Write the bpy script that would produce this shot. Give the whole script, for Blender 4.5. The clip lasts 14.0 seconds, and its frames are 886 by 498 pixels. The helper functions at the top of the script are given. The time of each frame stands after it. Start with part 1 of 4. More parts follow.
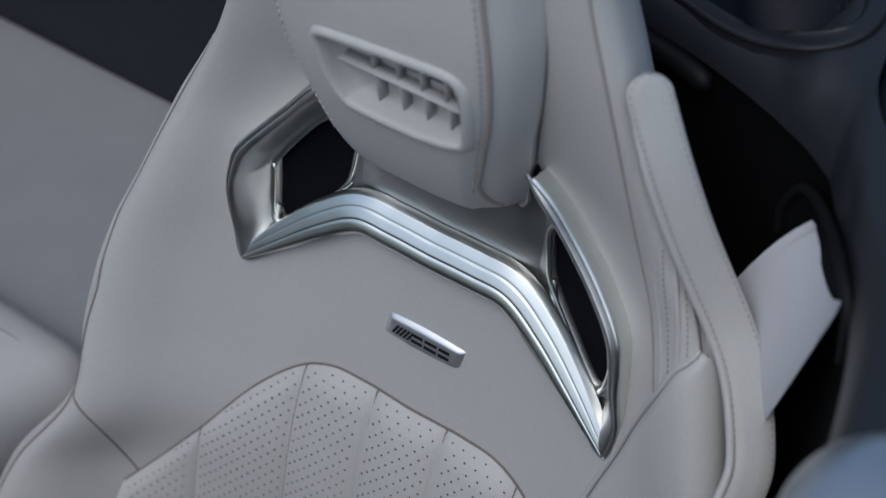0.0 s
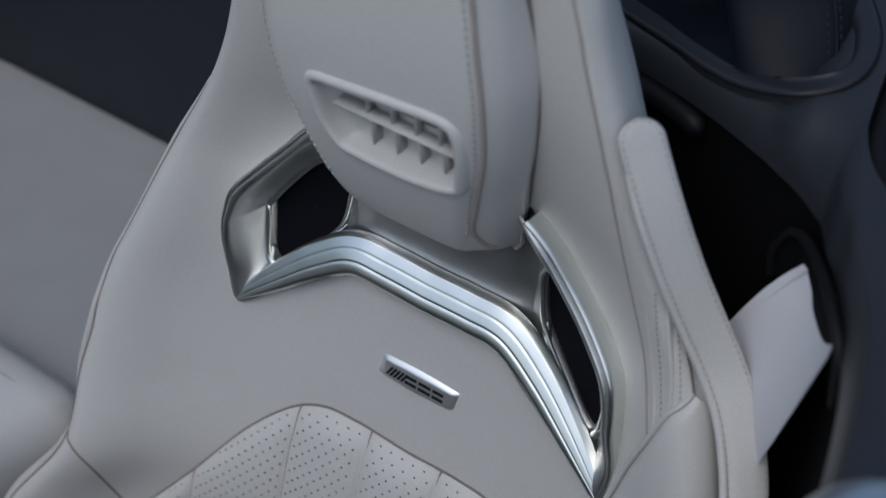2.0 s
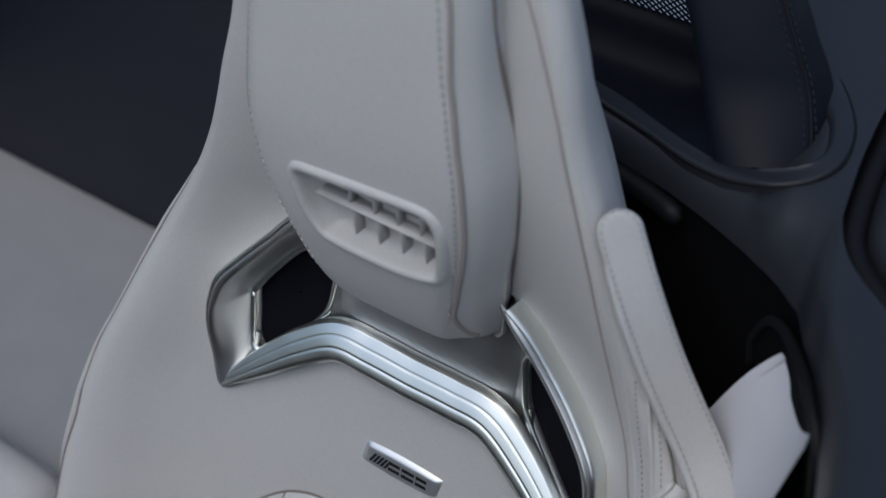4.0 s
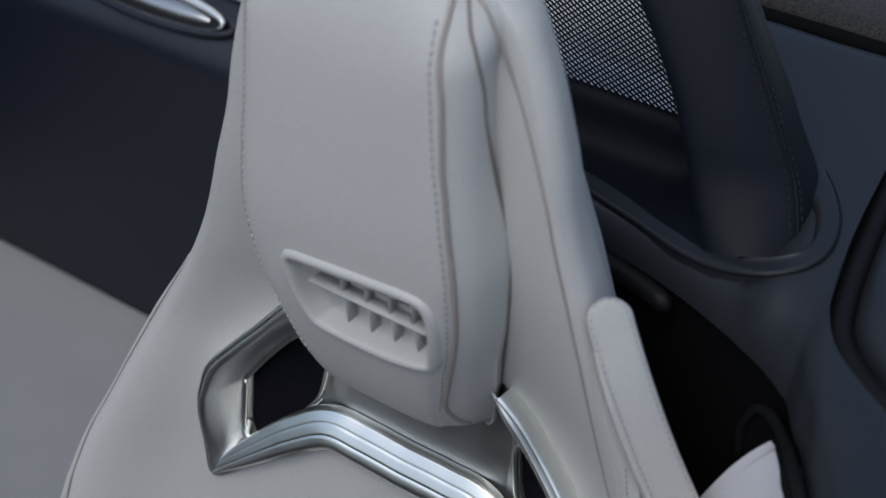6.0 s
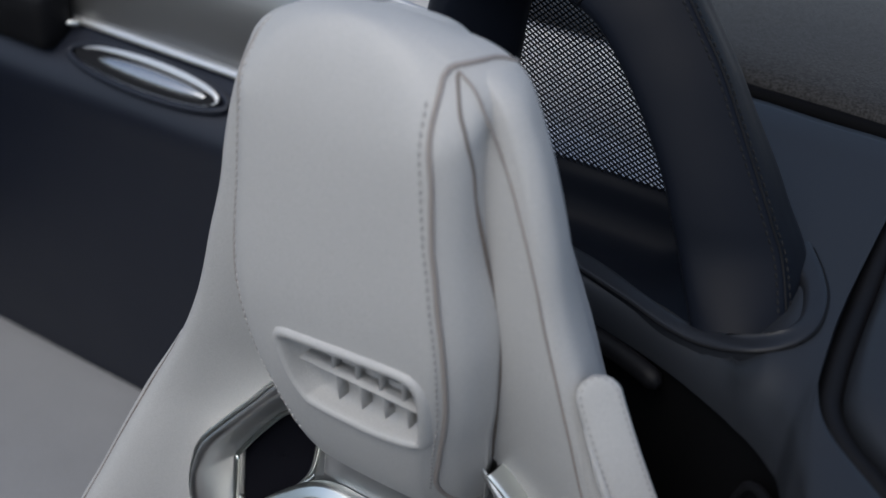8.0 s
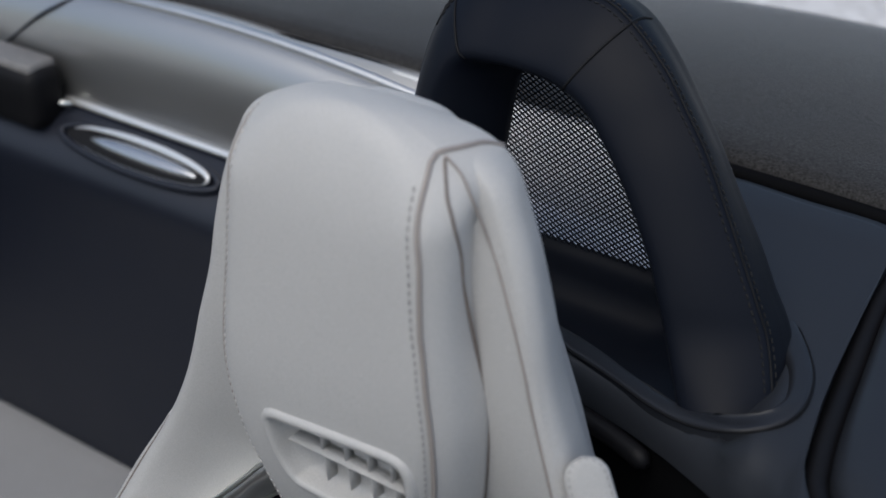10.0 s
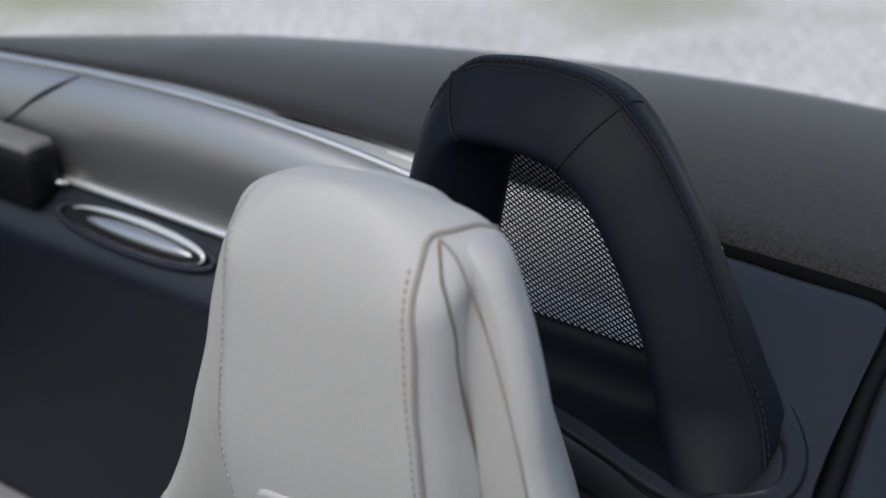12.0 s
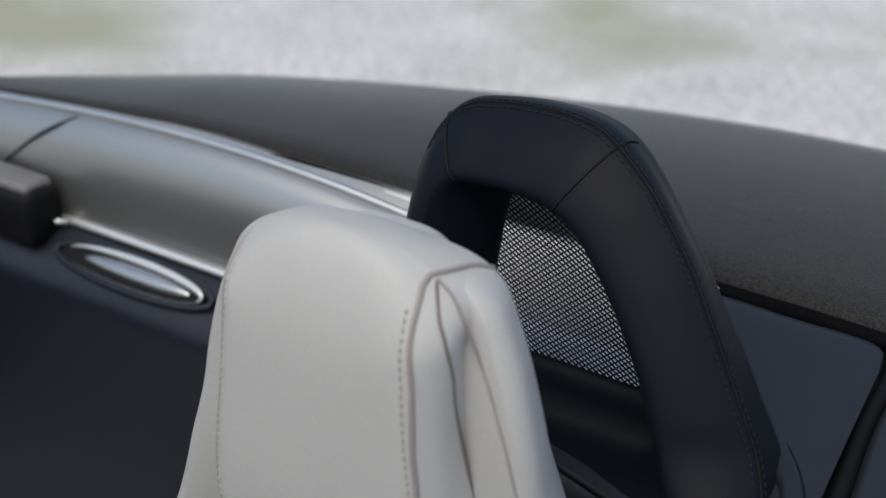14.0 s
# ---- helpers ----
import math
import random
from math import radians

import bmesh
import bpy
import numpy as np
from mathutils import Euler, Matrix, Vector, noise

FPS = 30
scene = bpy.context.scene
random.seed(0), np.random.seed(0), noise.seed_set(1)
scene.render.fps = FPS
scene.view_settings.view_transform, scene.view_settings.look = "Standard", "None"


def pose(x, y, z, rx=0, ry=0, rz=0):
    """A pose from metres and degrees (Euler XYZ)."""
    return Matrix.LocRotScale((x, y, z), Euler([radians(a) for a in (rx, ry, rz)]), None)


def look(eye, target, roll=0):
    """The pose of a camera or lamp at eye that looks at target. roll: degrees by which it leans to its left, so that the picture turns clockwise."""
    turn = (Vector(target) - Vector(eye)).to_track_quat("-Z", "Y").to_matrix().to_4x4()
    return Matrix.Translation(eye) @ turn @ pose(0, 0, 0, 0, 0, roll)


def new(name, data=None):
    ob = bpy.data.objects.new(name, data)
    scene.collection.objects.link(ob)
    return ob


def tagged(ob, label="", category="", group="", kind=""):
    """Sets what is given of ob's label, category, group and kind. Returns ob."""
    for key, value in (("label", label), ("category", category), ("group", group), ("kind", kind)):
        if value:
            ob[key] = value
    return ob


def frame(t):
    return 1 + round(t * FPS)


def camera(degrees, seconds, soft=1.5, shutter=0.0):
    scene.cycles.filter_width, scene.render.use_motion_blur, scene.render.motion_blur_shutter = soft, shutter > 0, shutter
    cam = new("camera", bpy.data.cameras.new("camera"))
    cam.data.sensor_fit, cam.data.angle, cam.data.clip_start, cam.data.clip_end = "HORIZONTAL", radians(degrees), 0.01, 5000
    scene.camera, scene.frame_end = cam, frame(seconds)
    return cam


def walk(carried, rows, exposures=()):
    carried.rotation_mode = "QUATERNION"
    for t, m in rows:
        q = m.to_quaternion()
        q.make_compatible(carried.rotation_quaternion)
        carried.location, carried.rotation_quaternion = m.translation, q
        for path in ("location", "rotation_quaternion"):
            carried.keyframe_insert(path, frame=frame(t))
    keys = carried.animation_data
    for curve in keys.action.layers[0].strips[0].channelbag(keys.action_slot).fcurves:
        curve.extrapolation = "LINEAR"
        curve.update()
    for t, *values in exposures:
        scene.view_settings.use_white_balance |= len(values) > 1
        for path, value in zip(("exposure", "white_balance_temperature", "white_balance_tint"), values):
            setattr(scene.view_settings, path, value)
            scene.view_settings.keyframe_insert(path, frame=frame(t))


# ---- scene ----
cam = camera(34.8, 14.0)
cam.data.dof.use_dof, cam.data.dof.focus_distance, cam.data.dof.aperture_fstop = True, 1.22, 4.0
# seconds, eye, yaw, pitch, roll in degrees
PATH = [
    (0, 0.5191, -0.6265, 1.5737, 36.878, -43.157, -0.165),
    (0.5, 0.5193, -0.6253, 1.5752, 36.891, -43.075, -0.066),
    (1, 0.52, -0.6258, 1.5765, 36.832, -42.729, -0.108),
    (1.5, 0.5198, -0.626, 1.5782, 36.712, -42.264, -0.041),
    (2, 0.5205, -0.626, 1.5805, 36.637, -41.669, 0.064),
    (2.5, 0.5237, -0.6267, 1.5819, 36.539, -40.933, 0.115),
    (3, 0.5237, -0.6243, 1.5866, 36.371, -40.256, 0.15),
    (3.5, 0.5257, -0.6241, 1.5901, 36.263, -39.395, 0.254),
    (6, 0.5321, -0.6307, 1.6003, 35.753, -34.971, 0.691),
    (6.5, 0.5335, -0.6309, 1.6016, 35.704, -34.237, 0.684),
    (7, 0.5346, -0.6315, 1.605, 35.651, -33.561, 0.741),
    (7.5, 0.5353, -0.6317, 1.608, 35.612, -32.884, 0.76),
    (8, 0.5367, -0.6312, 1.6102, 35.566, -32.183, 0.743),
    (10.5, 0.5413, -0.6353, 1.6249, 35.058, -28.561, 0.797),
    (11, 0.5419, -0.6371, 1.6274, 34.969, -27.812, 0.803),
    (11.5, 0.5427, -0.638, 1.6286, 34.934, -26.995, 0.849),
    (12, 0.5435, -0.6389, 1.6316, 34.921, -26.312, 0.813),
    (12.5, 0.5451, -0.6417, 1.6347, 34.874, -25.737, 0.787),
    (13, 0.5455, -0.6422, 1.6358, 34.86, -25.242, 0.792),
    (13.5, 0.5458, -0.6415, 1.6359, 34.855, -24.969, 0.793),
    (14, 0.5459, -0.6431, 1.6364, 34.799, -24.817, 0.834),
]


def aim(x, y, z, yaw, pitch, roll):
    a, b = radians(yaw), radians(pitch)
    ahead = Vector((-math.sin(a) * math.cos(b), math.cos(a) * math.cos(b), math.sin(b)))
    return look((x, y, z), Vector((x, y, z)) + ahead, roll)


EXPOSURES = [(0.0, -0.27, 5800, 5), (7.0, -0.08, 6000, 6), (11.0, 0.08, 6280, 6), (14.0, 0.12, 6480, 5)]
walk(cam, [(r[0], aim(*r[1:])) for r in PATH], EXPOSURES)

# ---------------------------------------------------------------- light
world = bpy.data.worlds.new("world")
scene.world = world
world.use_nodes = True
wn = world.node_tree
sky = wn.nodes.new("ShaderNodeTexSky")
sky.sky_type, sky.sun_disc = "NISHITA", False
sky.sun_elevation, sky.sun_rotation = radians(60), radians(175)
sky.air_density, sky.dust_density, sky.ozone_density = 1.0, 4.0, 1.0
wn.links.new(sky.outputs["Color"], wn.nodes["Background"].inputs["Color"])
wn.nodes["Background"].inputs["Strength"].default_value = 0.15
sun = new("sun", bpy.data.lights.new("sun", "SUN"))
sun.data.energy, sun.data.angle, sun.data.color = 0.65, radians(60), (1.0, 0.95, 0.88)
sun.matrix_world = look((0.12, -1.4, 2.4), (0, 0, 0))


# ---------------------------------------------------------------- materials
def material(name, colour, rough=0.5, metal=0.0, grain=0.0, grain_size=900.0, bump=0.0, stain=0.0, stain_size=9.0, coat=0.0, spec=0.5, sheen=0.0, stretch=(1, 1, 1), contrast=0.0):
    """Principled surface with large stains and fine grain, in metres."""
    m = bpy.data.materials.new(name)
    m.use_nodes = True
    nt = m.node_tree
    b = nt.nodes["Principled BSDF"]
    b.inputs["Roughness"].default_value, b.inputs["Metallic"].default_value = rough, metal
    b.inputs["Coat Weight"].default_value, b.inputs["Specular IOR Level"].default_value = coat, spec
    b.inputs["Sheen Weight"].default_value = sheen
    co = nt.nodes.new("ShaderNodeTexCoord")
    mp = nt.nodes.new("ShaderNodeMapping")
    mp.inputs["Scale"].default_value = stretch
    nt.links.new(co.outputs["Object"], mp.inputs["Vector"])
    big, fine = nt.nodes.new("ShaderNodeTexNoise"), nt.nodes.new("ShaderNodeTexNoise")
    big.inputs["Scale"].default_value, fine.inputs["Scale"].default_value = stain_size, grain_size
    big.inputs["Detail"].default_value, fine.inputs["Detail"].default_value = 4, 3
    for n in (big, fine):
        nt.links.new(mp.outputs["Vector"], n.inputs["Vector"])
    mix = nt.nodes.new("ShaderNodeMixRGB")
    mix.inputs["Color1"].default_value = (*[c * (1 - stain) for c in colour], 1)
    mix.inputs["Color2"].default_value = (*[min(1, c * (1 + stain)) for c in colour], 1)
    nt.links.new(big.outputs["Fac"], mix.inputs["Fac"])
    mix2 = nt.nodes.new("ShaderNodeMixRGB")
    mix2.blend_type = "OVERLAY"
    mix2.inputs["Fac"].default_value = grain
    nt.links.new(mix.outputs["Color"], mix2.inputs["Color1"])
    if contrast:
        mr = nt.nodes.new("ShaderNodeMapRange")
        mr.inputs["From Min"].default_value, mr.inputs["From Max"].default_value = 0.5 - contrast, 0.5 + contrast
        nt.links.new(fine.outputs["Fac"], mr.inputs["Value"])
        nt.links.new(mr.outputs["Result"], mix2.inputs["Color2"])
    else:
        nt.links.new(fine.outputs["Fac"], mix2.inputs["Color2"])
    nt.links.new(mix2.outputs["Color"], b.inputs["Base Color"])
    rr = nt.nodes.new("ShaderNodeMapRange")
    rr.inputs["To Min"].default_value, rr.inputs["To Max"].default_value = max(0.02, rough * (1 - 0.25)), min(1, rough * 1.2)
    nt.links.new(big.outputs["Fac"], rr.inputs["Value"])
    nt.links.new(rr.outputs["Result"], b.inputs["Roughness"])
    if bump:
        bp = nt.nodes.new("ShaderNodeBump")
        bp.inputs["Strength"].default_value, bp.inputs["Distance"].default_value = bump, 0.001
        nt.links.new(fine.outputs["Fac"], bp.inputs["Height"])
        nt.links.new(bp.outputs["Normal"], b.inputs["Normal"])
    return m


LEATHER = material("pale_leather", (0.45, 0.445, 0.435), 0.48, grain=0.10, grain_size=1100, bump=0.16, contrast=0.2, stain=0.045, stain_size=7, spec=0.4)
SUEDE = material("pale_suede", (0.225, 0.229, 0.238), 0.85, grain=0.25, grain_size=700, bump=0.2, stain=0.08, stain_size=14, sheen=0.2, spec=0.2)
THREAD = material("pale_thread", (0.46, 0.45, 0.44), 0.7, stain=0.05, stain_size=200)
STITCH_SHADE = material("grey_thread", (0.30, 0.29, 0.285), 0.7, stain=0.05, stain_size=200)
SEAM = material("taupe_seam", (0.16, 0.135, 0.12), 0.7, stain=0.1, stain_size=100)
PIPING = material("taupe_piping", (0.29, 0.26, 0.24), 0.55, stain=0.06, stain_size=100)
# near-black that stands in for the unlit depth of small openings
HOLE = material("opening_shade", (0.02, 0.02, 0.023), 0.8, stain=0.1)
CHROME = material("satin_chrome", (0.81, 0.825, 0.785), 0.32, metal=1.0, stain=0.03, stain_size=40)
SATIN = material("brushed_metal", (0.60, 0.60, 0.60), 0.42, metal=1.0, stain=0.05, stain_size=30)
BLACK_NET = material("black_speaker_cloth", (0.005, 0.005, 0.008), 0.85, grain=0.3, grain_size=900, bump=0.3, stain=0.1, spec=0.1)
BADGE_METAL = material("badge_metal", (0.72, 0.73, 0.75), 0.42, metal=0.85, stain=0.04, stain_size=60)
BADGE_INK = material("badge_black", (0.01, 0.01, 0.012), 0.35, stain=0.1)
NIGHT = material("night_blue_leather", (0.0052, 0.0068, 0.0115), 0.46, grain=0.15, grain_size=1500, bump=0.12, stain=0.12, stain_size=9, spec=0.10, sheen=0.008)
TRIM_BLUE = material("dark_blue_soft_trim", (0.0132, 0.0148, 0.0188), 0.42, grain=0.15, grain_size=1500, bump=0.10, stain=0.08, stain_size=8, spec=0.36)
BULK = material("bulkhead_leather", (0.0082, 0.0105, 0.0186), 0.45, grain=0.15, grain_size=1500, bump=0.12, stain=0.10, stain_size=8, spec=0.45)
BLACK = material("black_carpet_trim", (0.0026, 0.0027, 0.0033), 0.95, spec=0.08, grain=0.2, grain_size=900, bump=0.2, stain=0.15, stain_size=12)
TOP_HIGHLIGHT = material("top_highlight_grey", (0.16, 0.155, 0.15), 0.5, grain=0.3, grain_size=300, stain=0.3, stain_size=40)
RUBBER = material("black_rubber", (0.004, 0.004, 0.005), 0.6, spec=0.2, stain=0.1, stain_size=40)
FABRIC = material("soft_top_fabric", (0.024, 0.0235, 0.0235), 0.85, grain=0.7, grain_size=380, bump=0.5, contrast=0.22, stain=0.22, stain_size=14, sheen=0.7, spec=0.2)
FABRIC.node_tree.nodes["Principled BSDF"].inputs["Sheen Roughness"].default_value = 0.30
FABRIC.node_tree.nodes["Principled BSDF"].inputs["Sheen Tint"].default_value = (1.0, 0.96, 0.91, 1)
SILVER = material("pale_silver_paint", (0.38, 0.375, 0.36), 0.35, metal=0.2, grain=0.1, grain_size=2500, stain=0.05, stain_size=3, coat=0.5)
PAINT = material("grey_metallic_paint", (0.40, 0.40, 0.395), 0.36, metal=0.9, grain=0.1, grain_size=2500, stain=0.06, stain_size=3, coat=0.6)
STRIP = material("polished_strip", (0.85, 0.85, 0.84), 0.32, metal=0.7, stain=0.03, stain_size=40)
RISER = material("grey_riser_paint", (0.66, 0.665, 0.65), 0.35, stain=0.06, stain_size=6, coat=0.4)
DECK_TRIM = material("dark_blue_deck_trim", (0.0160, 0.0180, 0.0222), 0.42, grain=0.15, grain_size=1500, bump=0.10, stain=0.08, stain_size=8, spec=0.36)
# very pale tone that stands in for sky reflected behind the net
LEDGE_GLEAM = material("ledge_gleam", (0.88, 0.88, 0.87), 0.3, coat=0.5, stain=0.04, stain_size=6)
WEBBING = material("pale_belt_webbing", (0.52, 0.52, 0.55), 0.6, grain=0.2, grain_size=900, bump=0.25, stain=0.03, stretch=(1, 1, 3))
THREAD_DARK = material("blue_black_thread", (0.0030, 0.0033, 0.0044), 0.9, stain=0.1)
NET_WIRE = material("black_net", (0.006, 0.006, 0.007), 0.5, stain=0.1)
LAMP_GLASS = material("handle_inlay", (0.50, 0.50, 0.50), 0.24, metal=0.9, stain=0.05, stain_size=30)
WOVEN = material("woven_brown_grille", (0.10, 0.095, 0.08), 0.7, grain=0.5, grain_size=500, bump=0.5, stain=0.2, stain_size=90)


def ground_material():
    m = material("pale_concrete", (0.58, 0.57, 0.56), 0.85, grain=0.5, grain_size=28, contrast=0.2, bump=0.3, stain=0.25, stain_size=2.3)
    nt = m.node_tree
    b = nt.nodes["Principled BSDF"]
    old = b.inputs["Base Color"].links[0].from_socket
    co = nt.nodes.new("ShaderNodeTexCoord")
    sep = nt.nodes.new("ShaderNodeTexNoise")
    sep.inputs["Scale"].default_value, sep.inputs["Detail"].default_value = 0.55, 6
    nt.links.new(co.outputs["Object"], sep.inputs["Vector"])
    ramp = nt.nodes.new("ShaderNodeValToRGB")
    ramp.color_ramp.elements[0].position, ramp.color_ramp.elements[1].position = 0.52, 0.66
    nt.links.new(sep.outputs["Fac"], ramp.inputs["Fac"])
    mix = nt.nodes.new("ShaderNodeMixRGB")
    mix.inputs["Color2"].default_value = (0.36, 0.36, 0.27, 1)
    nt.links.new(ramp.outputs["Color"], mix.inputs["Fac"])
    nt.links.new(old, mix.inputs["Color1"])
    nt.links.new(mix.outputs["Color"], b.inputs["Base Color"])
    return m


GROUND = ground_material()


# ---------------------------------------------------------------- mesh helpers
def spline(table, x):
    """Smooth curve through rows of (x, value)."""
    xs, vs = np.array(table, float).T
    d = np.gradient(vs, xs)
    k = int(np.clip(np.searchsorted(xs, x) - 1, 0, len(xs) - 2))
    h = xs[k + 1] - xs[k]
    t = float(np.clip((x - xs[k]) / h, 0, 1))
    return float((2 * t**3 - 3 * t**2 + 1) * vs[k] + (t**3 - 2 * t**2 + t) * h * d[k] + (3 * t**2 - 2 * t**3) * vs[k + 1] + (t**3 - t**2) * h * d[k + 1])


def smooth_line(points, n):
    """n points evenly spaced along a Catmull-Rom curve through points."""
    p = np.array(points, float)
    p = np.vstack([2 * p[0] - p[1], p, 2 * p[-1] - p[-2]])
    out = []
    for k in range(1, len(p) - 2):
        for t in np.linspace(0, 1, 24, endpoint=False):
            a, b, c, d = p[k - 1 : k + 3]
            out.append(0.5 * (2 * b + (c - a) * t + (2 * a - 5 * b + 4 * c - d) * t**2 + (3 * b - a - 3 * c + d) * t**3))
    out = np.array(out + [p[-2]])
    s = np.r_[0, np.cumsum(np.linalg.norm(np.diff(out, axis=0), axis=1))]
    return np.stack([np.interp(np.linspace(0, s[-1], n), s, out[:, k]) for k in range(out.shape[1])], 1)


def mesh_of(name, verts, faces, mat, smooth=True):
    me = bpy.data.meshes.new(name)
    me.from_pydata([tuple(map(float, v)) for v in verts], [], faces)
    me.update()
    me.materials.append(mat)
    if smooth:
        me.shade_smooth()
    return me


def grid(rows, close_u=False, close_v=False):
    """Verts and quads of a table of points."""
    rows = np.asarray(rows, float)
    nv, nu = rows.shape[:2]
    faces = []
    for v in range(nv if close_v else nv - 1):
        for u in range(nu if close_u else nu - 1):
            a, b = v * nu + u, v * nu + (u + 1) % nu
            c, d = ((v + 1) % nv) * nu + (u + 1) % nu, ((v + 1) % nv) * nu + u
            faces.append((a, b, c, d))
    return rows.reshape(-1, 3), faces


def thing(name, label, category, place=(0, 0, 0), kind="", group=""):
    ob = new(name)
    ob.location = place
    return tagged(ob, label, category, group, kind)


def part(name, verts, faces, mat, parent, label="", smooth=True):
    ob = new(name, mesh_of(name, verts, faces, mat, smooth))
    ob.parent = parent
    if parent is not None:
        p = Vector((0, 0, 0))
        q = parent
        while q is not None:
            p += q.location
            q = q.parent
        ob.location = -p if ob.data else p
    if label:
        ob["label"] = label
    return ob


def merge(pieces):
    verts, faces = [], []
    for v, f in pieces:
        k = len(verts)
        verts += [tuple(x) for x in v]
        faces += [tuple(i + k for i in q) for q in f]
    return verts, faces


def tube(points, r, sides=8, ends=True):
    """A round cord along points; r may be a list."""
    p = np.array(points, float)
    rr = np.broadcast_to(np.array(r, float), (len(p),))
    tan = np.gradient(p, axis=0)
    tan /= np.linalg.norm(tan, axis=1)[:, None] + 1e-12
    ref = np.array([0.3, 0.9, 0.2])
    rows = []
    for q, t, w in zip(p, tan, rr):
        a = np.cross(t, ref)
        if np.linalg.norm(a) < 0.1:
            a = np.cross(t, (0.9, 0.1, 0.3))
        a /= np.linalg.norm(a)
        b = np.cross(t, a)
        rows.append([q + w * (math.cos(f) * a + math.sin(f) * b) for f in np.linspace(0, 2 * math.pi, sides, endpoint=False)])
    v, f = grid(rows, close_u=True)
    if ends:
        n = len(rows)
        f = f + [tuple(range(sides))[::-1], tuple((n - 1) * sides + k for k in range(sides))]
    return v, f


def stitches(points, length, gap, r):
    """Short thread dashes along points."""
    p = np.array(points, float)
    s = np.r_[0, np.cumsum(np.linalg.norm(np.diff(p, axis=0), axis=1))]
    at = lambda d: np.array([np.interp(d, s, p[:, k]) for k in range(3)])  # noqa: E731
    out, d = [], 0.0
    while d + length < s[-1]:
        a, b = at(d), at(d + length)
        out.append(tube([a, a + 0.2 * (b - a), b - 0.2 * (b - a), b], [r * 0.5, r, r, r * 0.5], 6))
        d += length + gap
    return merge(out)


def box(lo, hi, r=0.0):
    """A box with rounded edges."""
    bm = bmesh.new()
    bmesh.ops.create_cube(bm, size=1)
    for v in bm.verts:
        v.co = Vector([lo[k] + (v.co[k] + 0.5) * (hi[k] - lo[k]) for k in range(3)])
    if r:
        bmesh.ops.bevel(bm, geom=bm.edges[:], offset=r, segments=3, affect="EDGES", profile=0.5)
    out = [tuple(v.co) for v in bm.verts], [tuple(v.index for v in f.verts) for f in bm.faces]
    bm.free()
    return out


# ---------------------------------------------------------------- the setting
gv, gf = grid([[(x, y, 0) for x in (-2500, -60, 60, 2500)] for y in (-2500, -60, 60, 2500)])
tagged(part("ground", gv, gf, GROUND, None), "pale worn concrete ground with faint mossy green patches", "ground", kind="structure")

# ---------------------------------------------------------------- driver's seat
XC = -0.025
Z_YC = [(0.10, -0.07), (0.23, -0.03), (0.43, 0.02), (0.56, 0.053), (0.63, 0.070), (0.73, 0.090), (0.80, 0.100), (0.86, 0.096), (0.92, 0.080), (1.0, 0.064), (1.1, 0.060), (1.2, 0.062)]
Z_EDGE = [(0.10, -0.30), (0.25, -0.195), (0.35, -0.135), (0.45, -0.091), (0.55, -0.046), (0.65, -0.004), (0.70, 0.016), (0.75, 0.036), (0.80, 0.055), (0.85, 0.064), (0.90, 0.066), (1.0, 0.062), (1.1, 0.062), (1.2, 0.068)]
Z_W = [(0.1, 0.45), (0.25, 0.445), (0.35, 0.420), (0.45, 0.355), (0.55, 0.350), (0.65, 0.332), (0.7, 0.312), (0.75, 0.292), (0.8, 0.270), (0.85, 0.242), (0.9, 0.216), (0.95, 0.195), (1, 0.178), (1.05, 0.161), (1.1, 0.150), (1.15, 0.136), (1.2, 0.114), (1.22, 0.106)]
Z_REAR = [(0.10, 0.90), (0.6, 0.93), (0.7, 0.905), (0.8, 0.86), (0.9, 0.807), (1.0, 0.79), (1.1, 0.72), (1.2, 0.50)]
Z_BACK = [(0.10, 0.04), (0.4, 0.11), (0.6, 0.15), (0.8, 0.175), (0.95, 0.175), (1.1, 0.16), (1.15, 0.15), (1.2, 0.135)]


def half_section(z):
    """Front centre round to back centre, at height z: rows of (x from the seat's middle, y)."""
    yc, ye, w, yb, r = (spline(tab, z) for tab in (Z_YC, Z_EDGE, Z_W, Z_BACK, Z_REAR))
    a = yc - ye
    ctrl = [(0, yc), (0.25 * w, yc - 0.01 * a), (0.5 * w, yc - 0.13 * a), (0.72 * w, yc - 0.45 * a), (0.88 * w, yc - 0.86 * a), (0.965 * w, ye + 0.002), (w, ye + 0.018), ((0.3 * r + 0.7) * w, ye + 0.05), ((0.7 * r + 0.3) * w, 0.35 * ye + 0.65 * yb), (0.92 * r * w, yb - 0.008), (0.65 * r * w, yb + 0.004), (0, yb + 0.008)]
    h = smooth_line(ctrl, 90)
    if z > 1.183:
        k = max(0.0, 1 - ((z - 1.183) / 0.0425) ** 2.7) ** (1 / 2.7)
        h = np.stack([h[:, 0] * k, 0.09 + (h[:, 1] - 0.09) * k], 1)
    return h


SECTIONS = {}


def front_y(x, z):
    """The front of the backrest at x (from its middle) and z."""
    key = round(z, 3)
    if key not in SECTIONS:
        h = half_section(key)
        n = int(np.argmax(h[:, 0])) + 1
        SECTIONS[key] = (h[:n, 0], h[:n, 1])
    hx, hy = SECTIONS[key]
    return float(np.interp(abs(x), hx, hy))


def on_seat(x, z, out=0.0):
    return (XC + x, front_y(x, z) - out, z)


seat = thing("driver_seat", "pale grey leather sports seat with an integrated headrest and metal trim", "car seat", (XC, 0.05, 0.2))

